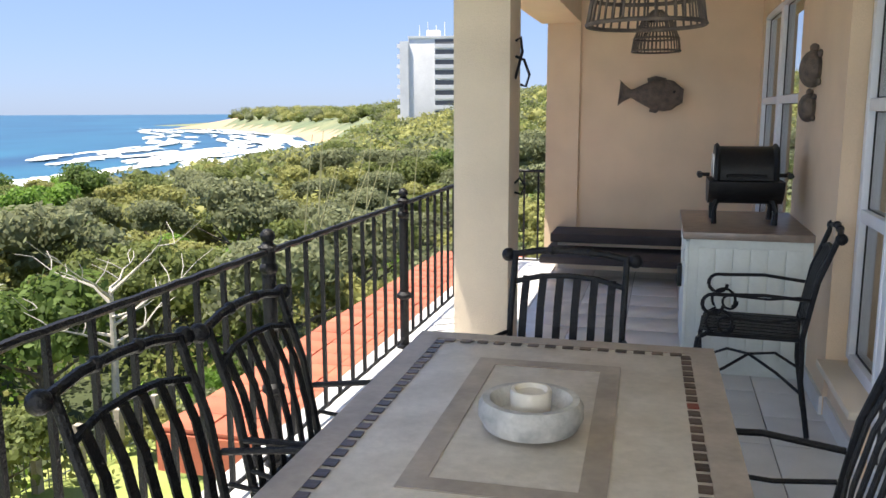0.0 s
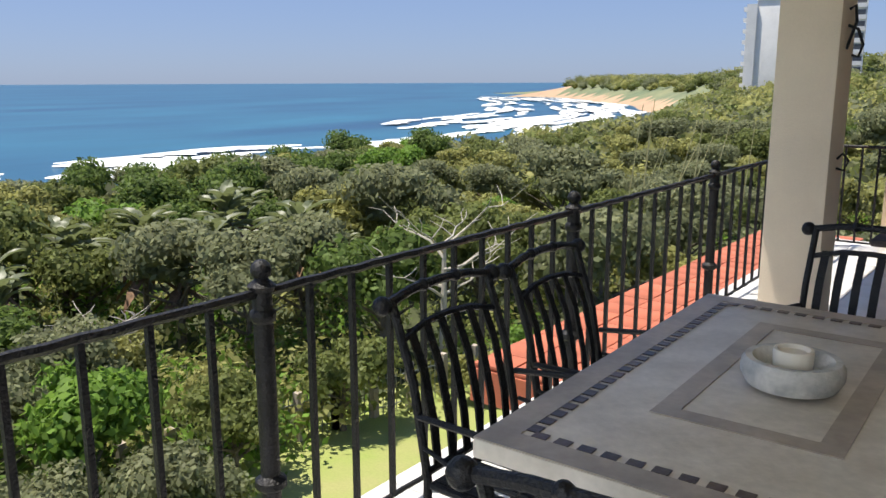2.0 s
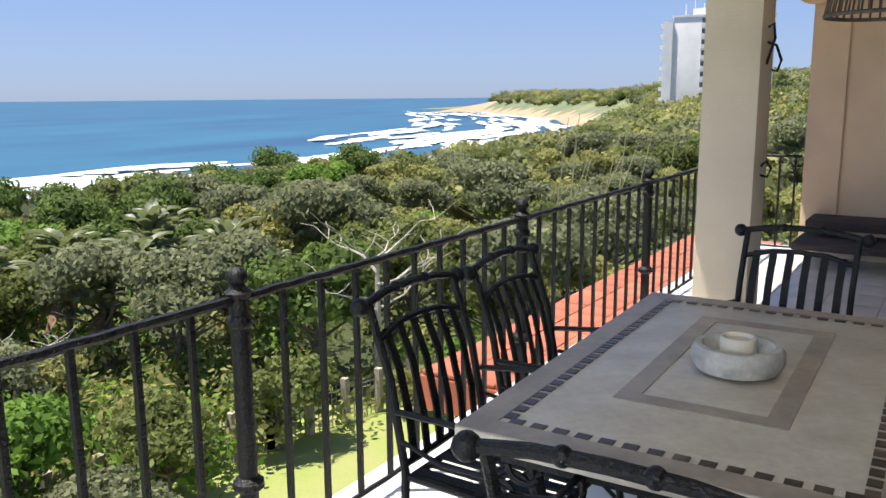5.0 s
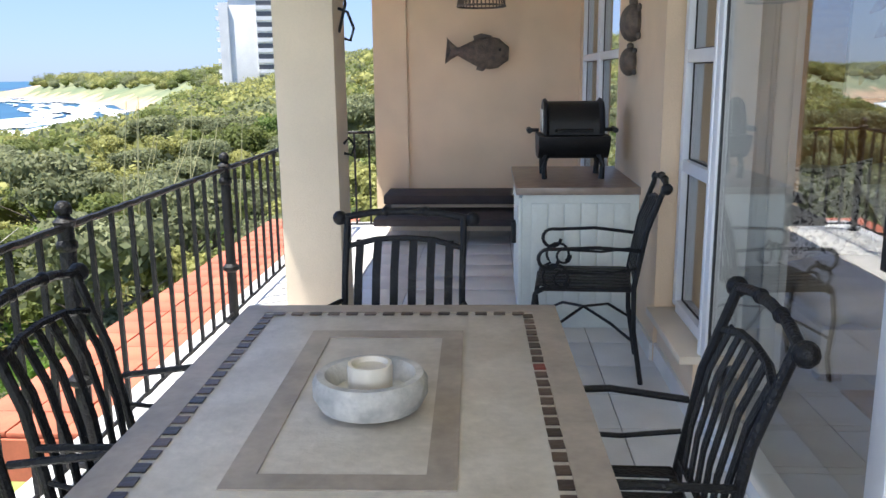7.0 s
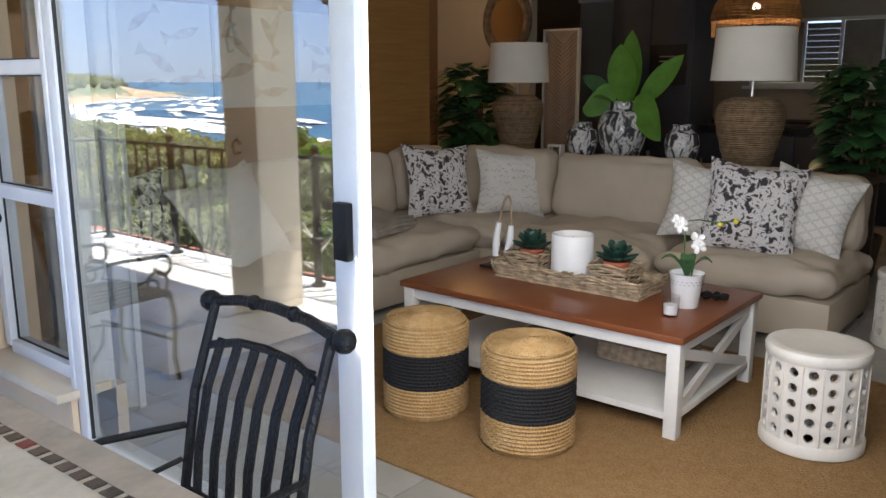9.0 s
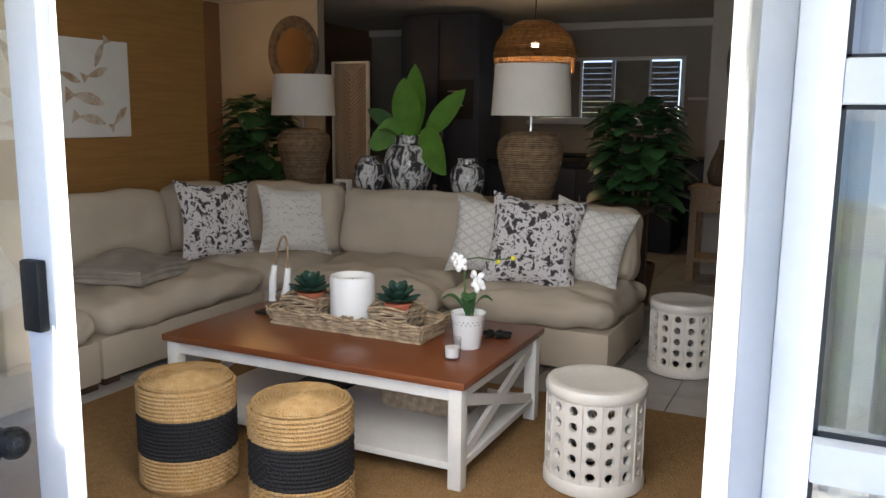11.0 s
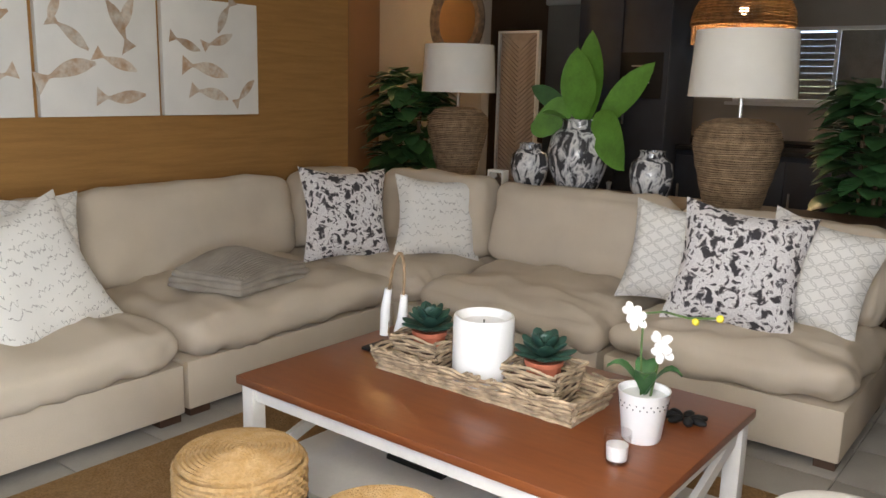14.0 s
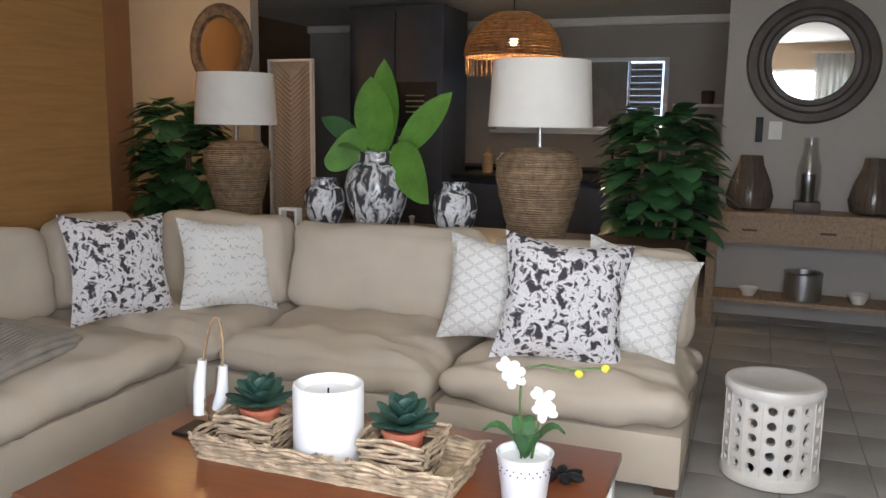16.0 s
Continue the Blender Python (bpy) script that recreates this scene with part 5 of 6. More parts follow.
BARK0 = material("brown_stem", (0.14, 0.09, 0.05), 0.8)
fig_plant(5.95, 2.16, 0.68, 0.30, 0.80, 1), fig_plant(5.85, 5.62, 0.72, 0.30, 0.80, 2)

# ---- console table and mirror ----
cs_ = thing("console_table", "weathered oak console table with drawers and a shelf", "table", pose(6.96, 0.35, 0))
part("tabletop", boxes(((-0.02, -0.02, 0.79), (0.39, 1.59, 0.82)), bevel=0.005), OAK, cs_)
part("drawer_case", boxes(((0.0, 0.0, 0.60), (0.385, 1.57, 0.79))), OAK, cs_)
for k in range(3):
    d = part("drawer", boxes(((-0.014, 0.05 + k * 0.5, 0.625), (0.0, 0.52 + k * 0.5, 0.77)), bevel=0.004), OAK, cs_)
    part("pull", boxes(((-0.03, 0.24 + k * 0.5, 0.69), (-0.015, 0.34 + k * 0.5, 0.705)), bevel=0.003), DWOOD, d, "dark drawer pull")
for x in (0.0, 0.325):
    for y in (0.0, 1.51):
        part("leg", boxes(((x, y, 0), (x + 0.06, y + 0.06, 0.60))), OAK, cs_)
part("shelf", boxes(((0.01, 0.01, 0.17), (0.38, 1.56, 0.20))), OAK, cs_)


def wick_vase(y, s):
    bm = bmesh.new()
    prof = [(0.09, 0), (0.13, 0.02), (0.145, 0.09), (0.12, 0.19), (0.075, 0.30), (0.065, 0.36), (0.06, 0.36), (0.0, 0.35)]
    lathe(bm, [(r * s, z * s) for r, z in prof], 32)
    for k in range(28):
        a = k * math.tau / 28
        tube(bm, [(r * s * 1.02 * math.cos(a), r * s * 1.02 * math.sin(a), z * s) for r, z in prof[:6]], 0.004, 4)
    single("lantern_vase", bm, SMOKE, "brown slatted lantern vase on the console table", "vase", pose(7.15, y, 0.82), "lantern vases")


wick_vase(1.66, 1.08), wick_vase(0.86, 1.08)
hu = thing("hurricane_lamp", "clear glass hurricane lamp on a dark wooden base", "lamp", pose(7.12, 1.28, 0.82))
part("base", boxes(((-0.085, -0.085, 0), (0.085, 0.085, 0.08)), bevel=0.008), DWOOD, hu)
bm = bmesh.new()
lathe(bm, [(0.07, 0.08), (0.085, 0.2), (0.08, 0.32), (0.05, 0.43), (0.048, 0.52), (0.044, 0.52), (0.046, 0.43), (0.076, 0.32), (0.081, 0.2), (0.066, 0.08)], 32)
part("chimney", bm, CLEARG, hu, "clear glass chimney")
bm = bmesh.new()
lathe(bm, [(0.045, 0.08), (0.045, 0.27), (0, 0.272)], 24)
part("candle", bm, MFRAME, hu, "copper coloured candle")
mi = thing("round_mirror", "round mirror with a wide dark pewter frame", "mirror", pose(7.36, 1.305, 1.875) @ Matrix.Scale(0.88, 4))
bm = bmesh.new()
prof = [(0.305, 0.012), (0.315, 0.03), (0.35, 0.035), (0.365, 0.055), (0.40, 0.05), (0.42, 0.065), (0.48, 0.055), (0.50, 0.02), (0.50, 0.0), (0.305, 0.0)]
rg = [[bm.verts.new((-z, r * math.cos(k * math.tau / 64), r * math.sin(k * math.tau / 64))) for k in range(64)] for r, z in prof]
for a, b in zip(rg, rg[1:] + rg[:1]):
    for k in range(64):
        bm.faces.new((a[k], a[(k + 1) % 64], b[(k + 1) % 64], b[k]))
bmesh.ops.recalc_face_normals(bm, faces=bm.faces)
part("frame", bm, MFRAME, mi)
bm = bmesh.new()
bmesh.ops.create_circle(bm, cap_ends=True, segments=64, radius=0.31, matrix=Matrix.Translation((-0.012, 0, 0)) @ Matrix.Rotation(radians(-90), 4, "Y"))
part("mirror_glass", bm, MIRROR, mi, "silvered mirror glass")
single("remote_holder", boxes(((7.335, 1.60, 1.30), (7.36, 1.65, 1.48)), bevel=0.005), BLACK, "black wall remote in its holder", "remote")
single("light_switch", boxes(((7.347, 1.47, 1.32), (7.36, 1.56, 1.45)), bevel=0.003), TWHITE, "white light switch plate on the wall", "switch")
for y, r, h, mt, nm, lb in ((1.62, 0.07, 0.06, CERAM, "small_bowl", "small white ceramic bowl on the console shelf"), (0.90, 0.075, 0.07, CERAM, "small_bowl", "small white ceramic bowl on the console shelf")):
    bm = bmesh.new()
    lathe(bm, [(r * 0.5, 0), (r, h), (r * 0.92, h), (r * 0.45, 0.012), (0, 0.012)], 28)
    single(nm, bm, mt, lb, "bowl", pose(7.12, y, 0.20))
bm = bmesh.new()
lathe(bm, [(0.12, 0), (0.125, 0.02), (0.125, 0.19), (0.135, 0.20), (0.115, 0.20), (0.11, 0.02), (0, 0.02)], 32)
single("metal_pot", bm, STEEL, "brushed metal pot on the console shelf", "pot", pose(7.12, 1.26, 0.20))

# ---- kitchen and hall beyond ----
kw = tagged(thing("window_5", "kitchen window with white louvre shutters", "window", pose(10.2, 0, 0)), kind="structure")
part("window_frame", boxes(((-0.03, 2.57, 1.33), (0.03, 2.62, 2.13)), ((-0.03, 4.45, 1.33), (0.03, 4.5, 2.13)), ((-0.03, 2.62, 1.33), (0.03, 4.45, 1.37)), ((-0.03, 2.62, 2.09), (0.03, 4.45, 2.13)), ((-0.02, 2.98, 1.37), (0.012, 3.005, 2.09)), ((-0.02, 3.435, 1.37), (0.012, 3.475, 2.09)), ((-0.02, 3.855, 1.37), (0.012, 3.885, 2.09))), WHITE, kw)
part("window_sill", boxes(((-0.12, 2.5, 1.29), (0.0, 4.56, 1.328))), WHITE, kw)
SHUT = material("grey_shutter", (0.30, 0.28, 0.25), 0.6)
slat = mesh("slat", boxes(((-0.004, 0, -0.034), (0.004, 1, 0.034))), SHUT)
for y0, y1 in ((3.04, 3.40), (3.92, 4.42)):
    part("closed_panel", boxes(((-0.012, y0 - 0.03, 1.372), (0.008, y1 + 0.03, 2.088)), bevel=0.003), SHUT, kw, "closed grey shutter panel")
for y0, y1 in ((2.64, 2.98), (3.48, 3.85)):
    for k in range(10):
        ob = new("slat", slat)
        ob.parent = kw
        ob.matrix_basis = pose(0.0, y0, 1.405 + k * 0.07, 0, -13, 0) @ Matrix.Diagonal((1, y1 - y0, 1, 1))
for nm, lo3, hi3, lb in (("tall_cabinet", (8.0, 4.35, 0), (8.65, 5.30, 2.46), "tall navy blue kitchen cabinet"), ("counter_unit", (8.3, 2.3, 0), (8.9, 4.35, 0.88), "navy blue kitchen island unit"), ("base_unit", (9.6, 1.0, 0), (10.2, 5.6, 0.88), "navy blue kitchen base units")):
    c = thing(nm, lb, "cabinet", pose(0, 0, 0))
    part("body", boxes((lo3, hi3), bevel=0.006), NAVY, c)
    n = max(2, round((hi3[1] - lo3[1]) / 0.5))
    for k in range(n):
        w = (hi3[1] - lo3[1]) / n
        d = part("door", boxes(((lo3[0] - 0.018, lo3[1] + k * w + 0.006, 0.1), (lo3[0], lo3[1] + (k + 1) * w - 0.006, hi3[2] - 0.05)), bevel=0.004), NAVY, c)
        part("handle", boxes(((lo3[0] - 0.04, lo3[1] + k * w + w - 0.06, hi3[2] * 0.45), (lo3[0] - 0.02, lo3[1] + k * w + w - 0.045, hi3[2] * 0.45 + 0.16))), STEEL, d)
for lo3, hi3 in (((8.25, 2.25, 0.88), (8.95, 4.345, 0.92)), ((9.55, 0.95, 0.88), (10.2, 5.65, 0.92))):
    single("worktop", boxes((lo3, hi3), bevel=0.004), BLACK, "black polished stone kitchen worktop", "worktop")
ov = thing("oven", "built-in steel and black oven in the tall cabinet", "oven", pose(7.978, 4.40, 1.35))
part("body", boxes(((-0.02, 0, 0), (0.003, 0.42, 0.42)), bevel=0.004), BLACK, ov)
for k in range(4):
    part("rack_bar", boxes(((-0.03, 0.12, 0.14 + k * 0.05), (-0.02, 0.30, 0.152 + k * 0.05))), STEEL, ov)
hp = thing("herringbone_panel", "tall limed wood herringbone panel", "panel", pose(7.20, 5.27, 0))
part("frame", boxes(((-0.02, -0.02, 0), (0.03, 0.0, 1.93)), ((-0.02, 0.40, 0), (0.03, 0.42, 1.93)), ((-0.02, 0, 1.91), (0.03, 0.40, 1.93))), TWHITE, hp)
part("backing", boxes(((0.01, 0, 0), (0.03, 0.40, 1.91))), LIME, hp)
sl = mesh("slat", boxes(((-0.008, -0.125, -0.014), (0.008, 0.125, 0.014)), bevel=0.003), LIME)
for k in range(40):
    for s in (-1, 1):
        ob = new("slat", sl)
        ob.parent = hp
        ob.matrix_basis = pose(0.002, 0.2 + s * 0.095, 0.16 + k * 0.043, s * 40, 0, 0)
om = thing("oval_mirror", "oval mirror in a carved dark wooden frame", "mirror", pose(6.98, 6.02, 2.02))
bm = bmesh.new()
rg = [[bm.verts.new((-z, r * 0.86 * math.cos(k * math.tau / 48), r * math.sin(k * math.tau / 48))) for k in range(48)] for r, z in ((0.25, 0.01), (0.27, 0.04), (0.33, 0.05), (0.37, 0.02), (0.37, 0.0), (0.25, 0.0))]
for a, b in zip(rg, rg[1:] + rg[:1]):
    for k in range(48):
        bm.faces.new((a[k], a[(k + 1) % 48], b[(k + 1) % 48], b[k]))
bmesh.ops.recalc_face_normals(bm, faces=bm.faces)
part("frame", bm, DRIFT, om)
bm = bmesh.new()
bmesh.ops.create_circle(bm, cap_ends=True, segments=48, radius=0.255, matrix=Matrix.Translation((-0.01, 0, 0)) @ Matrix.Diagonal((1, 0.86, 1, 1)) @ Matrix.Rotation(radians(-90), 4, "Y"))
part("mirror_glass", bm, MIRROR, om)
pl = thing("pendant_lamp", "woven cane dome pendant lamp with fringe, lit", "lamp", pose(7.5, 3.55, 1.90))
CANE = material("brown_cane", (0.30, 0.165, 0.07), 0.8, vary=0.25, scale=20, fine=80, bump=0.5, island=0.25)
bm = bmesh.new()
for k in range(16):
    z = k * 0.022
    r = 0.40 * math.sqrt(max(0.02, 1 - (z / 0.36) ** 2))
    tube(bm, [(r * math.cos(a), r * math.sin(a), z + 0.05) for a in np.linspace(0, math.tau, 41)], 0.010, 4)
for k in range(56):
    a = k * math.tau / 56
    tube(bm, [(0.40 * math.sqrt(max(0.02, 1 - (z / 0.36) ** 2)) * 0.98 * math.cos(a), 0.40 * math.sqrt(max(0.02, 1 - (z / 0.36) ** 2)) * 0.98 * math.sin(a), z + 0.05) for z in (0, 0.1, 0.2, 0.28, 0.34)], 0.006, 4)
tagged(part("shade", bm, CANE, pl, "woven cane dome shade"), kind="stuff")
for k in range(48):
    a = k * math.tau / 48
    bm = bmesh.new()
    rod(bm, (0.39 * math.cos(a), 0.39 * math.sin(a), 0.05), (0.385 * math.cos(a), 0.385 * math.sin(a), -0.10), 0.005, seg=4)
    part("fringe_strand", bm, CANE, pl)
bm = bmesh.new()
rod(bm, (0, 0, 0.22), (0, 0, 0.66), 0.006)
part("cord", bm, BLACK, pl)
bm = bmesh.new()
ball(bm, (0, 0, 0.17), 0.035)
part("bulb", bm, glow("warm_bulb", (1.0, 0.72, 0.4), 25), pl, "glowing warm bulb")
lamp("pendant_light", "POINT", pose(7.5, 3.55, 2.0), 3.0, (1.0, 0.66, 0.36), shadow_soft_size=0.05)
cl = thing("ceiling_lamp", "small warm hall ceiling lamp, lit", "lamp", pose(5.9, 6.2, 2.56))
bm = bmesh.new()
lathe(bm, [(0.13, 0.0), (0.13, -0.03), (0.10, -0.07), (0.0, -0.09)], 24)
part("diffuser", bm, glow("warm_diffuser", (1.0, 0.6, 0.22), 5), cl)
lamp("hall_light", "POINT", pose(5.9, 6.2, 2.40), 0.8, (1.0, 0.62, 0.32), shadow_soft_size=0.08)
for k, (y, h) in enumerate(((3.95, 0.20), (3.82, 0.17), (4.1, 0.24))):
    bm = bmesh.new()
    lathe(bm, [(0.05, 0), (0.055, h * 0.7), (0.02, h * 0.85), (0.02, h), (0, h)], 16)
    single("kitchen_jar", bm, (CERAM, STEEL, OAK)[k], "small jar on the kitchen worktop", "jar", pose(8.6, y, 0.92))
bm = bmesh.new()
tube(bm, [(9.95, 3.1, 0.92), (9.95, 3.1, 1.25), (9.92, 3.1, 1.33), (9.84, 3.1, 1.36), (9.77, 3.1, 1.32), (9.76, 3.1, 1.24)], 0.014, 8)
single("tap", bm, BLACK, "black curved kitchen tap at the window", "tap")
single("wall_shelf", boxes(((10.02, 1.9, 1.60), (10.2, 2.5, 1.63))), TWHITE, "white wall shelf in the kitchen", "shelf")
bm = bmesh.new()
lathe(bm, [(0.06, 0), (0.07, 0.12), (0.06, 0.14), (0, 0.14)], 20)
single("shelf_pot", bm, DWOOD, "dark small pot on the kitchen shelf", "pot", pose(10.1, 2.15, 1.63))


# ---- outdoors ----
WATER = material("sea_water", (0.010, 0.06, 0.125), 0.3, vary=0.2, scale=0.02, fine=0.12, bump=0.0, spec=0.2, second=(0.02, 0.12, 0.19), stretch=(1, 0.35, 1))
FOAM = material("sea_foam", (0.85, 0.88, 0.88), 0.9, vary=0.08, scale=0.1, fine=0.6, bump=0)
SOIL = material("forest_floor", (0.055, 0.065, 0.022), 0.95, vary=0.3, scale=0.08, fine=1.2, bump=0.3, second=(0.03, 0.045, 0.014))
LAWN = material("lawn_grass", (0.24, 0.30, 0.07), 0.95, vary=0.15, scale=0.6, fine=14, bump=0.5, second=(0.30, 0.30, 0.11))
SAND = material("beach_sand", (0.44, 0.30, 0.19), 0.95, vary=0.08, scale=0.05, fine=1)
FAR = material("distant_bush", (0.12, 0.155, 0.085), 0.95, vary=0.3, scale=0.03, fine=0.25, bump=0.8, second=(0.20, 0.21, 0.11))
BARK = material("grey_bark", (0.20, 0.165, 0.12), 0.9, vary=0.25, scale=6)
DEAD = material("bleached_wood", (0.52, 0.47, 0.40), 0.9, vary=0.15, scale=6)
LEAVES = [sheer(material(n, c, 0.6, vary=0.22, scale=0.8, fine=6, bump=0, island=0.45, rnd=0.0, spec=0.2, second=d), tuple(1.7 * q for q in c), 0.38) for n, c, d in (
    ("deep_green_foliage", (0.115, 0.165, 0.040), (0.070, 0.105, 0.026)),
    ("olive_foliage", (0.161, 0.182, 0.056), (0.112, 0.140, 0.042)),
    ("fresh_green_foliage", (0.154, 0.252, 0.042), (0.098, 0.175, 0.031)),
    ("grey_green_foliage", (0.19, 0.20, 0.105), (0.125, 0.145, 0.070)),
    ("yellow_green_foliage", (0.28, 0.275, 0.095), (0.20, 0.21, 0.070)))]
PALM = sheer(material("dusty_palm_leaf", (0.20, 0.225, 0.125), 0.45, vary=0.2, island=0.35), (0.26, 0.30, 0.12), 0.3)
DRY = material("dry_brown_frond", (0.22, 0.13, 0.07), 0.85, vary=0.25)
STRAW = material("pale_straw_stalk", (0.50, 0.46, 0.22), 0.8, vary=0.15)
SEA = -14.0


def coast(y):
    """x of the shoreline."""
    return float(np.interp(y, (-1500, 0, 60, 140, 250, 380, 470, 600, 700, 900, 1500), (-112, -106, -99, -92, -110, -165, -225, -330, -430, -480, -500))) + 4 * math.sin(y / 23.0)


def land(x, y):
    d = x - coast(y)
    base = -9.3 + 0.9 * noise.noise(Vector((x * 0.02, y * 0.02, 3)))
    if y > 60:
        base += min(1, (y - 60) / 500) * (6 + 0.03 * max(0, x + 200))
    if y > 120:
        base += 13 * math.exp(-((x - 40) / 160) ** 2) * min(1, (y - 120) / 250)
    base += max(0, 7 * noise.noise(Vector((x * 0.004, y * 0.004, 8)))) * min(1, max(0, y - 200) / 300)
    base -= 2.0 * max(0.0, min(1.0, (-x - 40) / 40)) * max(0.0, min(1.0, (120 - y) / 60))
    near = math.hypot(x + 12, y - 12)
    if near < 26:
        base = -9.3 + (base + 9.3) * max(0, (near - 18) / 8)
    k = max(0.0, min(1.0, d / 45.0))
    return SEA - 1.5 + (base - SEA + 1.5) * k ** 0.8


xs = sorted(set([-1500, -900, -600, -450] + list(range(-380, -60, 8)) + list(range(-60, 40, 3)) + list(range(40, 400, 20)) + [500, 700, 1000, 1500]))
ys = sorted(set([-1500, -800, -400, -200] + list(range(-140, -20, 12)) + list(range(-20, 80, 3)) + list(range(80, 900, 14)) + list(range(900, 2200, 80))))
vs, fs = [], []
for y in ys:
    for x in xs:
        vs.append((x, y, land(x, y)))
w = len(xs)
mats = []
for j in range(len(ys) - 1):
    for i in range(w - 1):
        a = j * w + i
        fs.append((a, a + 1, a + w + 1, a + w))
        cx, cy = (xs[i] + xs[i + 1]) / 2, (ys[j] + ys[j + 1]) / 2
        lawn = -19 < cx < 6 and -14 < cy < 30
        mats.append(1 if lawn else 2 if cx - coast(cy) < 15 and 380 < cy < 760 else 3 if cy > 70 or cx > 60 else 0)
me = bpy.data.meshes.new("ground")
me.from_pydata(vs, [], fs)
for q in (SOIL, LAWN, SAND, FAR):
    me.materials.append(q)
me.polygons.foreach_set("material_index", mats)
me.polygons.foreach_set("use_smooth", [True] * len(fs))
tagged(new("ground", me), "garden lawn, dune forest floor and sandy beach", kind="structure")
me = bpy.data.meshes.new("water")
S = 4800
me.from_pydata([(S * math.cos(a), S * math.sin(a), SEA) for a in np.linspace(0, math.tau, 97)[:-1]], [], [tuple(range(96))])
me.materials.append(WATER)
tagged(new("water", me), "blue ocean reaching the horizon", kind="structure")
# breaking waves
bm = bmesh.new()
rs = random.Random(5)
for k in range(150):
    bay = rs.random() < 0.62
    y = rs.uniform(230, 640) if bay else rs.uniform(-60, 230)
    off = 6 + 95 * rs.random() ** 1.3 if bay else rs.choice((16, 28, 40, 52)) + rs.uniform(-6, 6)
    ln, wd = rs.uniform(18, 95) if bay else rs.uniform(14, 46), rs.uniform(2.5, 9)
    top, bot = [], []
    for i in range(25):
        u = i / 24
        yy = y + (u - 0.5) * ln
        xx = coast(yy) - off + 5 * noise.noise(Vector((yy * 0.04, k, 0)))
        f = math.sin(math.pi * u) ** 0.6 * wd * (0.7 + 0.9 * abs(noise.noise(Vector((yy * 0.13, k * 3, 1)))))
        top.append(bm.verts.new((xx - f * 0.4, yy, SEA + 0.25 + 0.004 * k)))
        bot.append(bm.verts.new((xx + f * (1 + 1.1 * noise.noise(Vector((yy * 0.25, k, 5)))), yy, SEA + 0.08 + 0.004 * k)))
    for i in range(24):
        bm.faces.new((top[i], bot[i], bot[i + 1], top[i + 1]))
tagged(new("foam", mesh("foam", bm, FOAM)), "white surf breaking along the shore", "surf", kind="stuff")


def leaf_cloud(centres, radii, count, size, seed, flat=0.75):
    """Leaves scattered on the outer part of several overlapping clumps: vertices and faces."""
    r = np.random.RandomState(seed)
    which = r.choice(len(centres), count, p=np.array(radii) ** 2 / np.sum(np.array(radii) ** 2))
    d = r.normal(size=(count, 3))
    d /= np.linalg.norm(d, axis=1)[:, None]
    d[:, 2] = np.where(d[:, 2] < -0.35, -d[:, 2], d[:, 2])
    rad = np.array(radii)[which] * (0.62 + 0.62 * r.uniform(0, 1, count) ** 0.8)
    p = np.array(centres)[which] + d * rad[:, None] * np.array([1, 1, flat])
    nrm = d + r.normal(scale=0.55, size=(count, 3))
    nrm /= np.linalg.norm(nrm, axis=1)[:, None]
    a = np.cross(nrm, r.normal(size=(count, 3)))
    a /= np.linalg.norm(a, axis=1)[:, None]
    b = np.cross(nrm, a)
    s = (size * r.uniform(0.6, 1.35, count))[:, None]
    quad = np.stack([p - a * s, p + b * s * 0.55, p + a * s, p - b * s * 0.55], 1).reshape(-1, 3)
    return quad, np.arange(count * 4).reshape(-1, 4)


def crown_mesh(name, r, clumps, count, size, seed, mat, flat=0.75):
    rs = np.random.RandomState(seed)
    cs, rr = [], []
    for k in range(clumps):
        a, q = rs.uniform(0, math.tau), r * 0.70 * math.sqrt(rs.uniform(0, 1))
        cs.append((q * math.cos(a), q * math.sin(a), rs.uniform(-0.22, 0.46) * r))
        rr.append(r * rs.uniform(0.24, 0.52))
    v, f = leaf_cloud(cs, rr, count, size, seed, flat)
    bm = bmesh.new()
    for c, q in zip(cs, rr):
        bmesh.ops.create_icosphere(bm, subdivisions=2, radius=q * 0.60, matrix=Matrix.Translation(c) @ Matrix.Diagonal((1, 1, flat, 1)))
    for e in bm.verts:
        e.co += e.co.normalized() * r * 0.16 * noise.noise(e.co * 2.0)
    cv = [tuple(e.co) for e in bm.verts]
    bm.verts.index_update()
    cf = [tuple(len(v) + q.index for q in e.verts) for e in bm.faces]
    bm.free()
    me = bpy.data.meshes.new(name)
    me.from_pydata([tuple(q) for q in v] + cv, [], [tuple(q) for q in f] + cf)
    me.materials.append(mat)
    me.update()
    return me


def tree(seed, r, h, mat, count, size, label):
    t = thing("tree", label, "tree", pose(0, 0, -60), "dune forest trees")
    rs = random.Random(seed)
    bm = bmesh.new()
    top = (rs.uniform(-0.4, 0.4), rs.uniform(-0.4, 0.4), h * 0.8)
    tube(bm, [(0, 0, -0.6), (0.1, 0, h * 0.3), top], [0.2, 0.15, 0.06], 7)
    for k in range(5):
        a = k * 1.3 + rs.random()
        z0 = h * rs.uniform(0.3, 0.6)
        tube(bm, [(0.05, 0, z0), (r * 0.4 * math.cos(a), r * 0.4 * math.sin(a), z0 + h * 0.18), (r * 0.7 * math.cos(a), r * 0.7 * math.sin(a), z0 + h * 0.32)], [0.09, 0.05, 0.02], 5)
    part("trunk", bm, BARK, t)
    c = new("crown", crown_mesh("crown", r, 13, int(count * 1.25), size, seed, mat))
    c.parent, c.location = t, (0, 0, h)
    return t


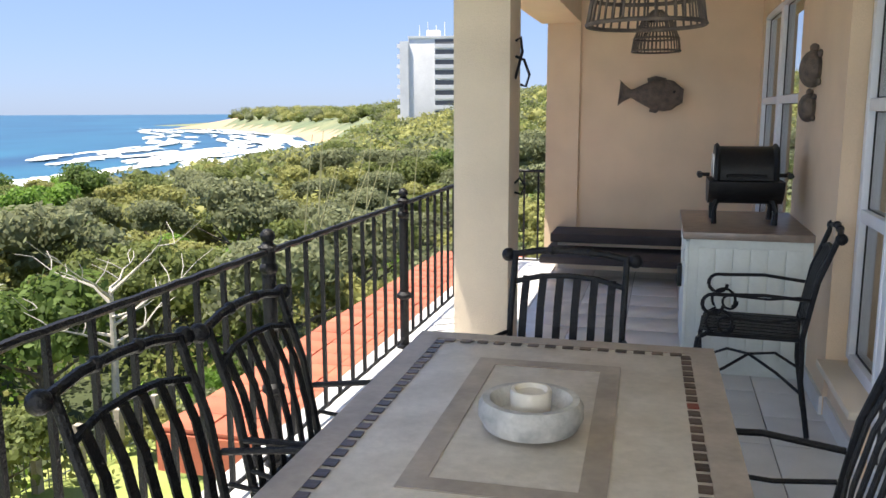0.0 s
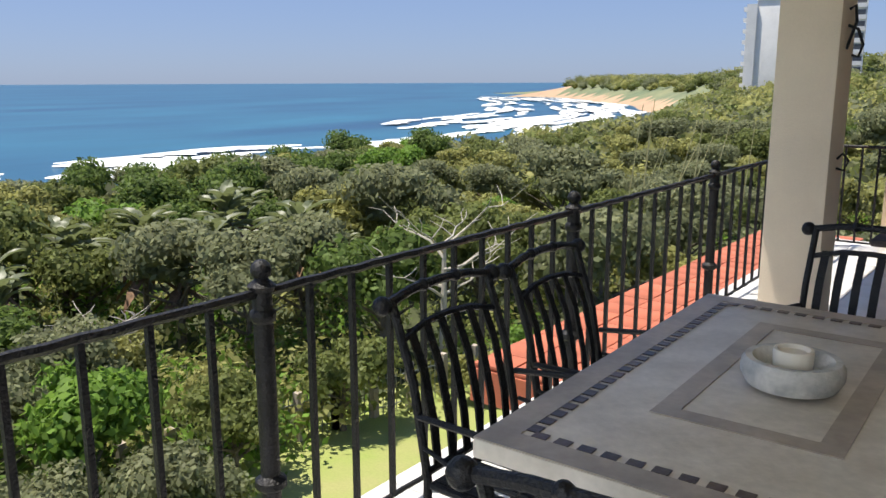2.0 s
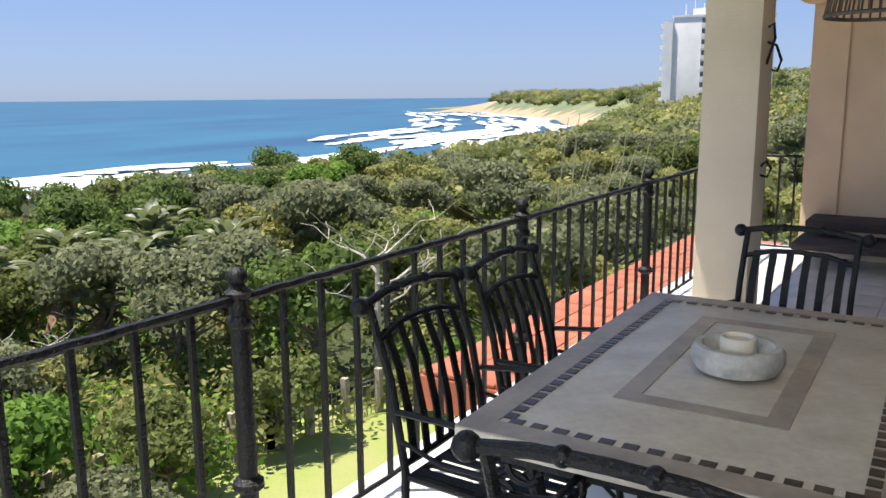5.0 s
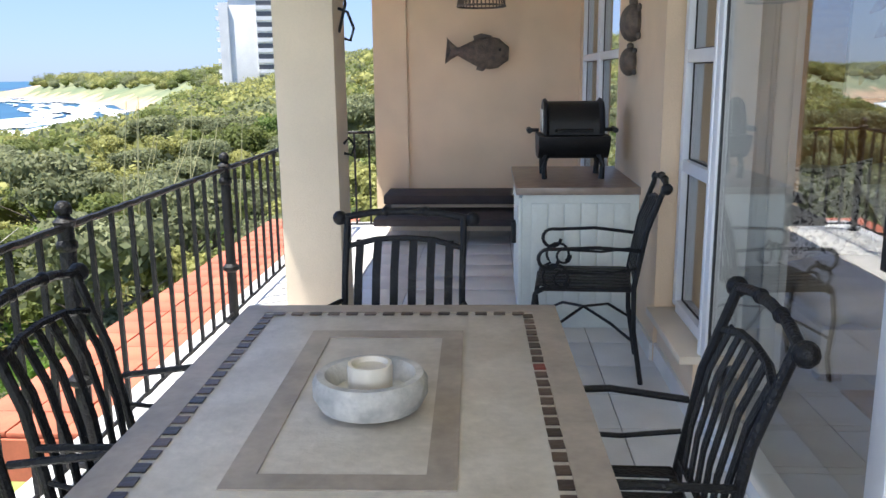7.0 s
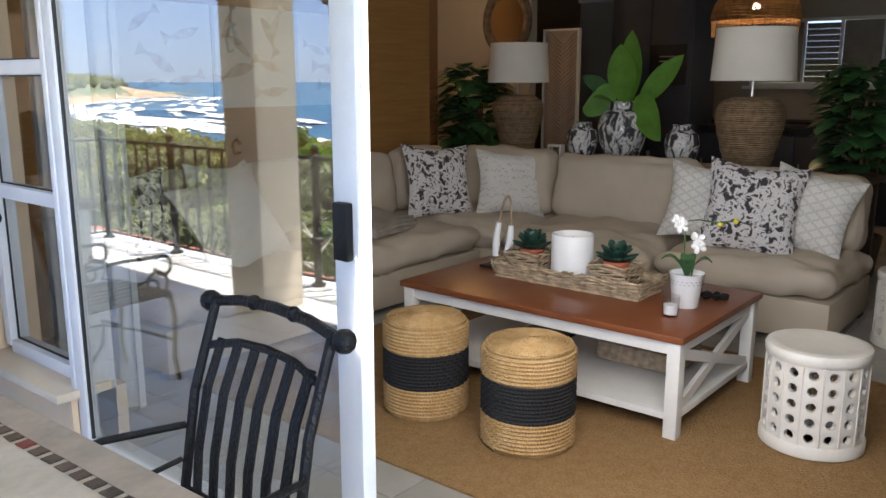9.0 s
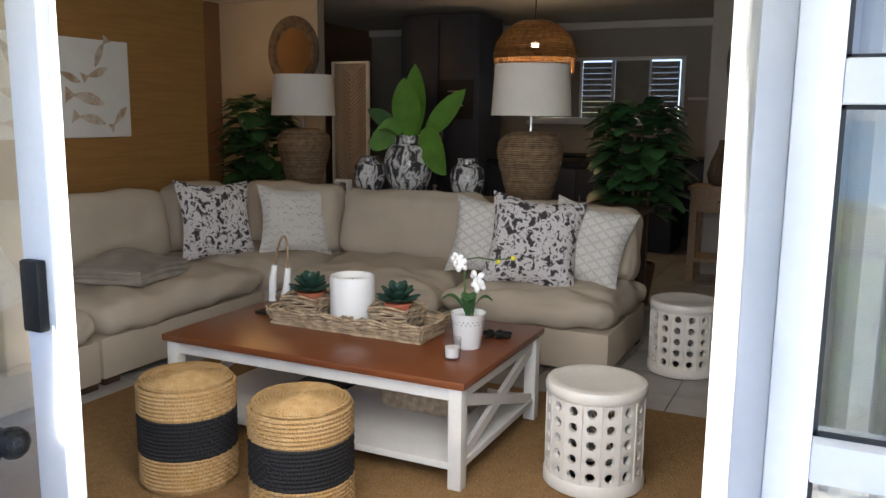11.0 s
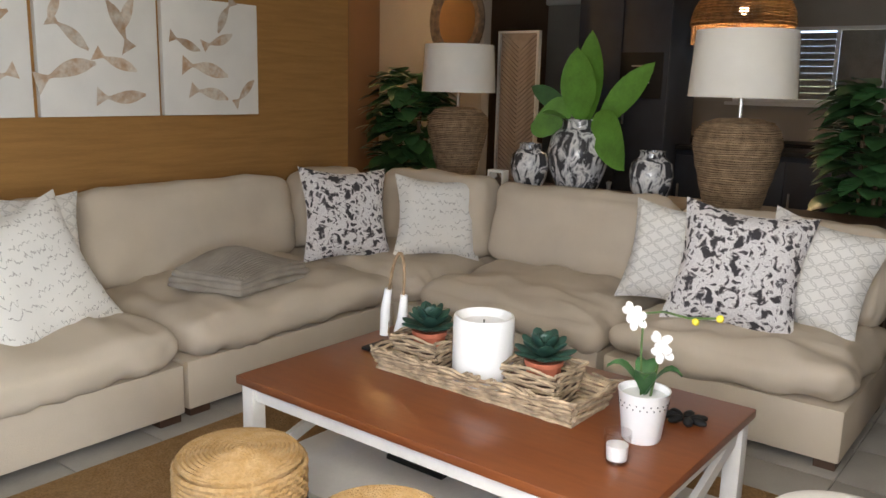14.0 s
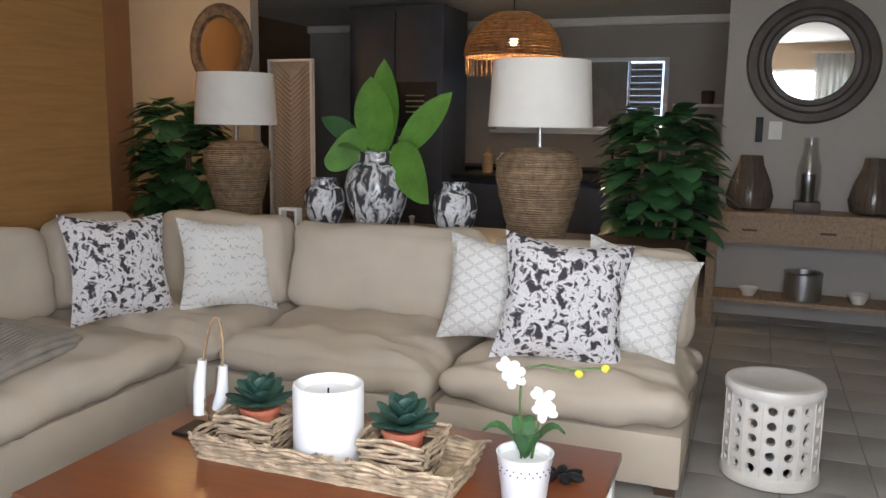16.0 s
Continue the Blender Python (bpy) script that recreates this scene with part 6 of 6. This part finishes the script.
KINDS = [tree(11, 2.6, 3.4, LEAVES[0], 2600, 0.15, "dense deep green coastal milkwood tree"), tree(12, 2.3, 3.2, LEAVES[1], 2200, 0.15, "olive green coastal tree"),
         tree(13, 2.1, 3.0, LEAVES[2], 2200, 0.16, "fresh green leafy coastal tree"), tree(14, 2.8, 3.6, LEAVES[3], 2600, 0.15, "grey green coastal tree with fine leaves"),
         tree(15, 2.2, 3.0, LEAVES[4], 2000, 0.15, "yellowish green coastal tree")]


def palm_tree(seed):
    t = thing("palm", "dusty green wild banana palm with ragged leaves", "palm", pose(0, 0, -60), "wild banana palms")
    rs = random.Random(seed)
    bm = bmesh.new()
    tube(bm, [(0, 0, -0.5), (0.1, 0.05, 1.6), (0.05, 0.1, 3.0)], [0.16, 0.12, 0.1], 8)
    part("trunk", bm, BARK, t)
    for k in range(20):
        dry = k < 5
        a, up = k * 2.4 + rs.random() * 0.5, rs.uniform(-0.9, -0.3) if dry else rs.uniform(0.55, 1.45)
        foot = Vector((0.05, 0.1, 2.7 if dry else rs.uniform(2.5, 3.3)))
        bm = bmesh.new()
        L, prev = rs.uniform(1.2, 1.8), None
        d = Vector((math.cos(a), math.sin(a), 0))
        side = Vector((-d.y, d.x, 0))
        for i in range(9):
            u = i / 8
            p = foot + d * L * u * math.cos(up * (1 - u * 0.35)) + Vector((0, 0, L * (u * math.sin(up) - (0.2 if dry else 0.45) * u ** 2.4)))
            wd = 0.23 * math.sin(math.pi * min(1, 0.10 + u * 0.9)) ** 0.7 * (1 + 0.25 * math.sin(i * 2.4 + k))
            row = [bm.verts.new(p + side * wd + Vector((0, 0, 0.10))), bm.verts.new(p), bm.verts.new(p - side * wd + Vector((0, 0, 0.10)))]
            if prev:
                bm.faces.new((prev[0], prev[1], row[1], row[0])), bm.faces.new((prev[1], prev[2], row[2], row[1]))
            prev = row
        if dry:
            part("dry_frond", bm, DRY, t, "hanging brown dry frond")
        else:
            part("frond", bm, PALM, t)
    return t


PALMS = [palm_tree(1), palm_tree(2)]
rs = random.Random(3)
placed = []


def plant(kind, x, y, s, dz=0.0):
    o = copy_thing(kind, pose(x, y, land(x, y) + dz, 0, 0, rs.uniform(0, 360)))
    o.scale = (s, s, s * rs.uniform(0.85, 1.1))


for k in range(9):
    plant(PALMS[k % 2], -31 + rs.uniform(-4, 4), 25 + rs.uniform(-3.5, 3.5), rs.uniform(1.0, 1.45))
for k in range(8):
    plant(PALMS[k % 2], -30 + rs.uniform(-6, 3), 15 + rs.uniform(-4, 4), rs.uniform(0.8, 1.15))
tries = 0
while len(placed) < 285 and tries < 20000:
    tries += 1
    ang = radians(rs.uniform(-12, 92))                    # anticlockwise from +y
    dist = 18 + 92 * rs.random() ** 1.15
    x, y = -dist * math.sin(ang), dist * math.cos(ang)
    gap = 2.0 + dist * 0.022
    if (-15.5 < x < 5 and y < 27) or land(x, y) < -12.5 or x - coast(y) < 18:
        continue
    if any((x - a) ** 2 + (y - b) ** 2 < gap * gap for a, b in placed):
        continue
    if math.hypot(x + 31, y - 24) < 4.5 or math.hypot(x + 30, y - 15) < 4:
        continue
    placed.append((x, y))
    right = x > -0.75 * y
    kind = rs.choices(range(5), (3, 3, 4, 3, 2) if not right else (1, 4, 2, 5, 5))[0]
    s = rs.uniform(0.75, 1.15) * (1 + dist / 800)
    if dist < 30:
        s *= 0.75
    plant(KINDS[kind], x, y, s)
for k in range(34):
    x, y = (rs.uniform(-17.5, -12.5), rs.uniform(1, 11)) if k < 20 else (rs.uniform(-15, -9), rs.uniform(19, 27))
    o = copy_thing(KINDS[k % 5], pose(x, y, land(x, y) - 0.3, 0, 0, rs.uniform(0, 360)))
    q = rs.uniform(0.36, 0.6)
    o.scale, o.name = (q, q, q), "shrub"
    tagged(o, "leafy green garden shrub beside the lawn", "shrub", "garden shrubs")
# distant woods: clumps over the land beyond the near trees
cs, rr = [], []
for k in range(11000):
    ang = radians(rs.uniform(-25, 75))
    dist = 70 + 900 * rs.random() ** 1.7
    x, y = -dist * math.sin(ang), dist * math.cos(ang)
    if x - coast(y) < (14 if y < 330 else 26) or land(x, y) < -12.8 or any((x - a) ** 2 + (y - b) ** 2 < 9 for a, b in placed):
        continue
    q = rs.uniform(1.2, 2.8) * (1 + dist / 600)
    cs.append((x, y, land(x, y) + q * 0.6)), rr.append(q)
near_c, near_r = [], []
while len(near_c) < 1500:
    ang = radians(rs.uniform(-12, 92))
    dist = 17 + 75 * rs.random() ** 1.2
    x, y = -dist * math.sin(ang), dist * math.cos(ang)
    if (-16 < x < 5 and y < 27) or x - coast(y) < 16:
        continue
    q = rs.uniform(0.6, 1.5)
    near_c.append((x, y, land(x, y) + q * 0.5)), near_r.append(q)
for tag, mat in enumerate((LEAVES[2], LEAVES[1], LEAVES[4])):
    lq, lf = leaf_cloud(near_c[tag::3], near_r[tag::3], 42000, 0.15, 40 + tag)
    me = bpy.data.meshes.new("undergrowth")
    me.from_pydata(lq.tolist(), [], lf.tolist())
    me.materials.append(mat)
    tagged(new("undergrowth", me), "leafy green undergrowth between the trees", "undergrowth", kind="stuff")
bm = bmesh.new()
bmesh.ops.create_icosphere(bm, subdivisions=1, radius=0.72)
sv = np.array([e.co[:] for e in bm.verts])
bm.verts.index_update()
sf = np.array([[q.index for q in e.verts] for e in bm.faces])
bm.free()
rn = np.random.RandomState(9)
# paler leaf mixes chosen, distance haze put into their colour
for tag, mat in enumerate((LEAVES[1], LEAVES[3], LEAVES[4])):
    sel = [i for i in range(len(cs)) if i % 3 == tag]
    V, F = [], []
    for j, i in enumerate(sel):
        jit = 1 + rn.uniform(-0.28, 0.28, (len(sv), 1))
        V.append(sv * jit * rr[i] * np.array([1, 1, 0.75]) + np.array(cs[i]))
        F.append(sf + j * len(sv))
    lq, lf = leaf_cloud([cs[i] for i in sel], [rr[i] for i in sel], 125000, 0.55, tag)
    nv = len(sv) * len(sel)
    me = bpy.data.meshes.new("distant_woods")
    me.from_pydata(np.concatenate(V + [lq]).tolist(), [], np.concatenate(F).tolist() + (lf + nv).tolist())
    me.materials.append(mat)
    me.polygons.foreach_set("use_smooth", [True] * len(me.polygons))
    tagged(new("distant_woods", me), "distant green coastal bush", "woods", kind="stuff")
for o in KINDS + PALMS:
    x, y = rs.uniform(-60, -45), rs.uniform(40, 60)
    o.location = (x, y, land(x, y))


def dead_tree(x, y, s, seed):
    rs = random.Random(seed)
    t = thing("dead_tree", "bleached bare grey dead tree among the bush", "tree", pose(x, y, land(x, y)))
    bm = bmesh.new()
    tube(bm, [(0, 0, -0.5), (0.15, 0, 2.2 * s), (0.1, 0.1, 4.0 * s)], [0.15, 0.12, 0.07], 7)
    part("trunk", bm, DEAD, t)
    for k in range(9):
        a, p, r = rs.uniform(0, 6.3), Vector((0.12, 0.05, s * rs.uniform(2.4, 4.0))), 0.07
        pts, rad = [p], [r]
        for i in range(6):
            a += rs.uniform(-0.6, 0.6)
            p = p + Vector((math.cos(a) * 0.45, math.sin(a) * 0.45, rs.uniform(0.05, 0.45))) * s
            r *= 0.72
            pts.append(p), rad.append(r)
        bm = bmesh.new()
        tube(bm, pts, rad, 5)
        for q in (2, 3, 4):
            e = pts[q] + Vector((rs.uniform(-.6, .6), rs.uniform(-.6, .6), rs.uniform(0.2, .6))) * s
            tube(bm, [pts[q], (pts[q] + e) / 2 + Vector((0.05, 0.05, 0)), e], [rad[q] * 0.7, 0.02, 0.01], 4)
        part("limb", bm, DEAD, t)


dead_tree(-17.3, 22.5, 1.25, 4), dead_tree(-24, 13, 0.7, 8)

# tower block
TOW = material("white_painted_concrete", (0.82, 0.80, 0.78), 0.85, vary=0.06, scale=0.2, fine=2)
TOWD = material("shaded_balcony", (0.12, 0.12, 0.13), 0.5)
tw = thing("tower_block", "white concrete high-rise apartment block above the trees", "building", pose(-74, 236, -12, 0, 0, 12))
part("wall", boxes(((0, 0, 0), (27, 16, 34.5)), bevel=0.1), TOW, tw)
part("stair_tower", boxes(((-2.6, -0.6, 0), (0, 6, 33.6))), TOW, tw, "bright white stair tower")
part("roof", boxes(((-0.2, -0.2, 34.5), (27.2, 16.2, 35.1)), ((5, 4, 35.1), (9, 9, 37.2))), TOW, tw)
for k in range(4):
    bm = bmesh.new()
    rod(bm, (3 + k * 2.5, 4, 35.1), (3 + k * 2.5, 4, 38.5 + (k % 2)), 0.12, seg=5)
    part("aerial", bm, TOW, tw)
for f in range(11):
    z = 2.2 + f * 2.95
    b = part("balcony", boxes(((7.6, -0.5, z), (26.8, -0.02, z + 1.1))), TOW, tw)
    # flat slab, the shade of the recess put into its dark colour
    part("balcony_opening", boxes(((7.8, -0.06, z + 1.15), (26.6, -0.01, z + 2.45))), TOWD, tw, "dark slab for a shaded balcony opening")
    part("stair_ledge", boxes(((-3.5, 0.2, z + 0.2), (-2.6, 5.2, z + 1.2))), TOW, tw)
# far headland houses
for k in range(7):
    y, x = 640 + 18 * k, -195 + 24 * k
    h = thing("house", "small white far-off house on the headland", "house", pose(x, y, land(x, y) + 2.0), "headland houses")
    part("wall", boxes(((-5, -3, -4), (5, 3, 4.2))), TOW, h)
    bm = bmesh.new()
    v = [bm.verts.new(q) for q in ((-5.5, -3.5, 4.2), (5.5, -3.5, 4.2), (5.5, 3.5, 4.2), (-5.5, 3.5, 4.2), (-5, 0, 6), (5, 0, 6))]
    for f in ((0, 1, 5, 4), (2, 3, 4, 5), (1, 2, 5), (3, 0, 4), (3, 2, 1, 0)):
        bm.faces.new([v[i] for i in f])
    part("roof", bm, TOW, h)



def norfolk_pine(x, y, h):
    t = thing("pine", "dark pointed pine on the far headland", "tree", pose(x, y, land(x, y)), "headland pines")
    bm = bmesh.new()
    tube(bm, [(0, 0, 0), (0, 0, h)], [0.4, 0.08], 5)
    part("trunk", bm, BARK, t)
    bm = bmesh.new()
    for k in range(9):
        z, r = h * (0.25 + 0.08 * k), 0.26 * h * (1 - 0.09 * k)
        for q in range(7):
            a = q * math.tau / 7 + k * 0.4
            big_leaf(bm, (0, 0, z), (math.cos(a), math.sin(a), 0.1), r, 0.9, 0.1)
    part("crown", bm, LEAVES[0], t)


for x, y, h in ((-205, 655, 15), (-150, 690, 17), (-95, 700, 19), (-60, 640, 13), (-10, 690, 14)):
    norfolk_pine(x, y, h)
reeds = thing("reed_clump", "tall pale straw-coloured reed stalks among the bush", "reeds", pose(-14.7, 37.5, land(-14.7, 37.5)))
rq = random.Random(12)
for k in range(11):
    x, y, lean = rq.uniform(-2.6, 2.6), rq.uniform(-1.5, 1.5), rq.uniform(0.3, 2.2)
    bm = bmesh.new()
    tube(bm, [(x, y, 0), (x + lean * 0.3, y, 5.0), (x + lean, y, rq.uniform(8.0, 10.2))], [0.05, 0.04, 0.015], 5)
    part("stalk", bm, STRAW, reeds)

# terracotta roof strip of the storey below
rt = tagged(thing("roof", "terracotta tiled roof of the storey below the balcony", "roof", pose(0, 0, 0)), kind="structure")
part("roof_deck", boxes(((-2.75, 4.25, -0.65), (-1.6, 10.5, -0.42))), TERRA, rt)
struct("balcony_slab", boxes(((-1.62, -3.2, -0.3), (-1.40, 8.3, -0.012)), bevel=0.01), TILE, "pale tiled balcony edge")
tl = mesh("roof_tile", boxes(((-0.14, -0.135, 0), (0.14, 0.135, 0.03)), bevel=0.01), TERRA)
for i in range(4):
    for j in range(23):
        ob = new("roof_tile", tl)
        ob.parent = rt
        ob.matrix_basis = pose(-2.60 + i * 0.285, 4.4 + j * 0.273, -0.418 + random.uniform(0, 0.006), 0, 0, random.uniform(-1, 1))
part("lower_wall", boxes(((-1.6, -3.2, -9.6), (-1.45, 8.3, -0.3))), CREAM, rt, "plain cream outer wall below the balcony")

# garden fences
FENCE = material("grey_galvanised_metal", (0.22, 0.24, 0.22), 0.5, metal=0.5)
POSTM = material("pale_concrete_post", (0.42, 0.36, 0.29), 0.9)
NET = material("dark_green_mesh", (0.03, 0.045, 0.025), 0.7)


def palisade(x0, y0, x1, y1, n):
    f = thing("fence", "grey metal palisade garden fence", "fence", pose(0, 0, -9.3))
    for k in range(n + 1):
        x, y = x0 + (x1 - x0) * k / n, y0 + (y1 - y0) * k / n
        bm = bmesh.new()
        if k % 8 == 0:
            box(bm, (x - 0.11, y - 0.11, -0.4), (x + 0.11, y + 0.11, 1.55))
            part("post", bm, POSTM, f)
        else:
            rod(bm, (x, y, 0), (x, y, 1.4), 0.018, seg=5)
            part("slat", bm, FENCE, f)
    bm = bmesh.new()
    for z in (0.25, 1.2):
        rod(bm, (x0, y0, z), (x1, y1, z), 0.02, seg=5)
    part("rail", bm, FENCE, f)


palisade(-18.5, 10.5, -17.2, 17, 40)
palisade(-17.2, 17, -15.5, 24, 40)
nf = thing("mesh_fence", "green diamond mesh garden fence beside the lawn", "fence", pose(-9.2, 6.4, -9.3, 0, 0, 58))
bm = bmesh.new()
for k in range(70):
    for s in (-1, 1):
        x = k * 0.2
        rod(bm, (x, 0, 0 if s > 0 else 1.8), (x + 1.8, 0, 1.8 if s > 0 else 0), 0.012, seg=3)
part("mesh", bm, NET, nf)
for k in range(6):
    bm = bmesh.new()
    rod(bm, (k * 3, 0, -0.4), (k * 3, 0, 1.9), 0.04, seg=6)
    part("post", bm, NET, nf)


# ---- floor tiles ----
def tiles(name, parent_name, x0, y0, nx, ny, s, mat):
    holder = bpy.data.objects[parent_name]
    me = mesh(name, boxes(((-s / 2 + 0.0025, -s / 2 + 0.0025, -0.008), (s / 2 - 0.0025, s / 2 - 0.0025, 0.0)), bevel=0.0015), mat)
    for i in range(nx):
        for j in range(ny):
            ob = new(name, me)
            ob.parent = holder
            ob.location = (x0 + (i + 0.5) * s, y0 + (j + 0.5) * s, 0)


tiles("tile", "floor_veranda", -1.58, -1.05, 7, 26, 0.355, TILE)
tiles("tile", "floor_living", 1.02, 0.02, 19, 15, 0.36, TILE2)
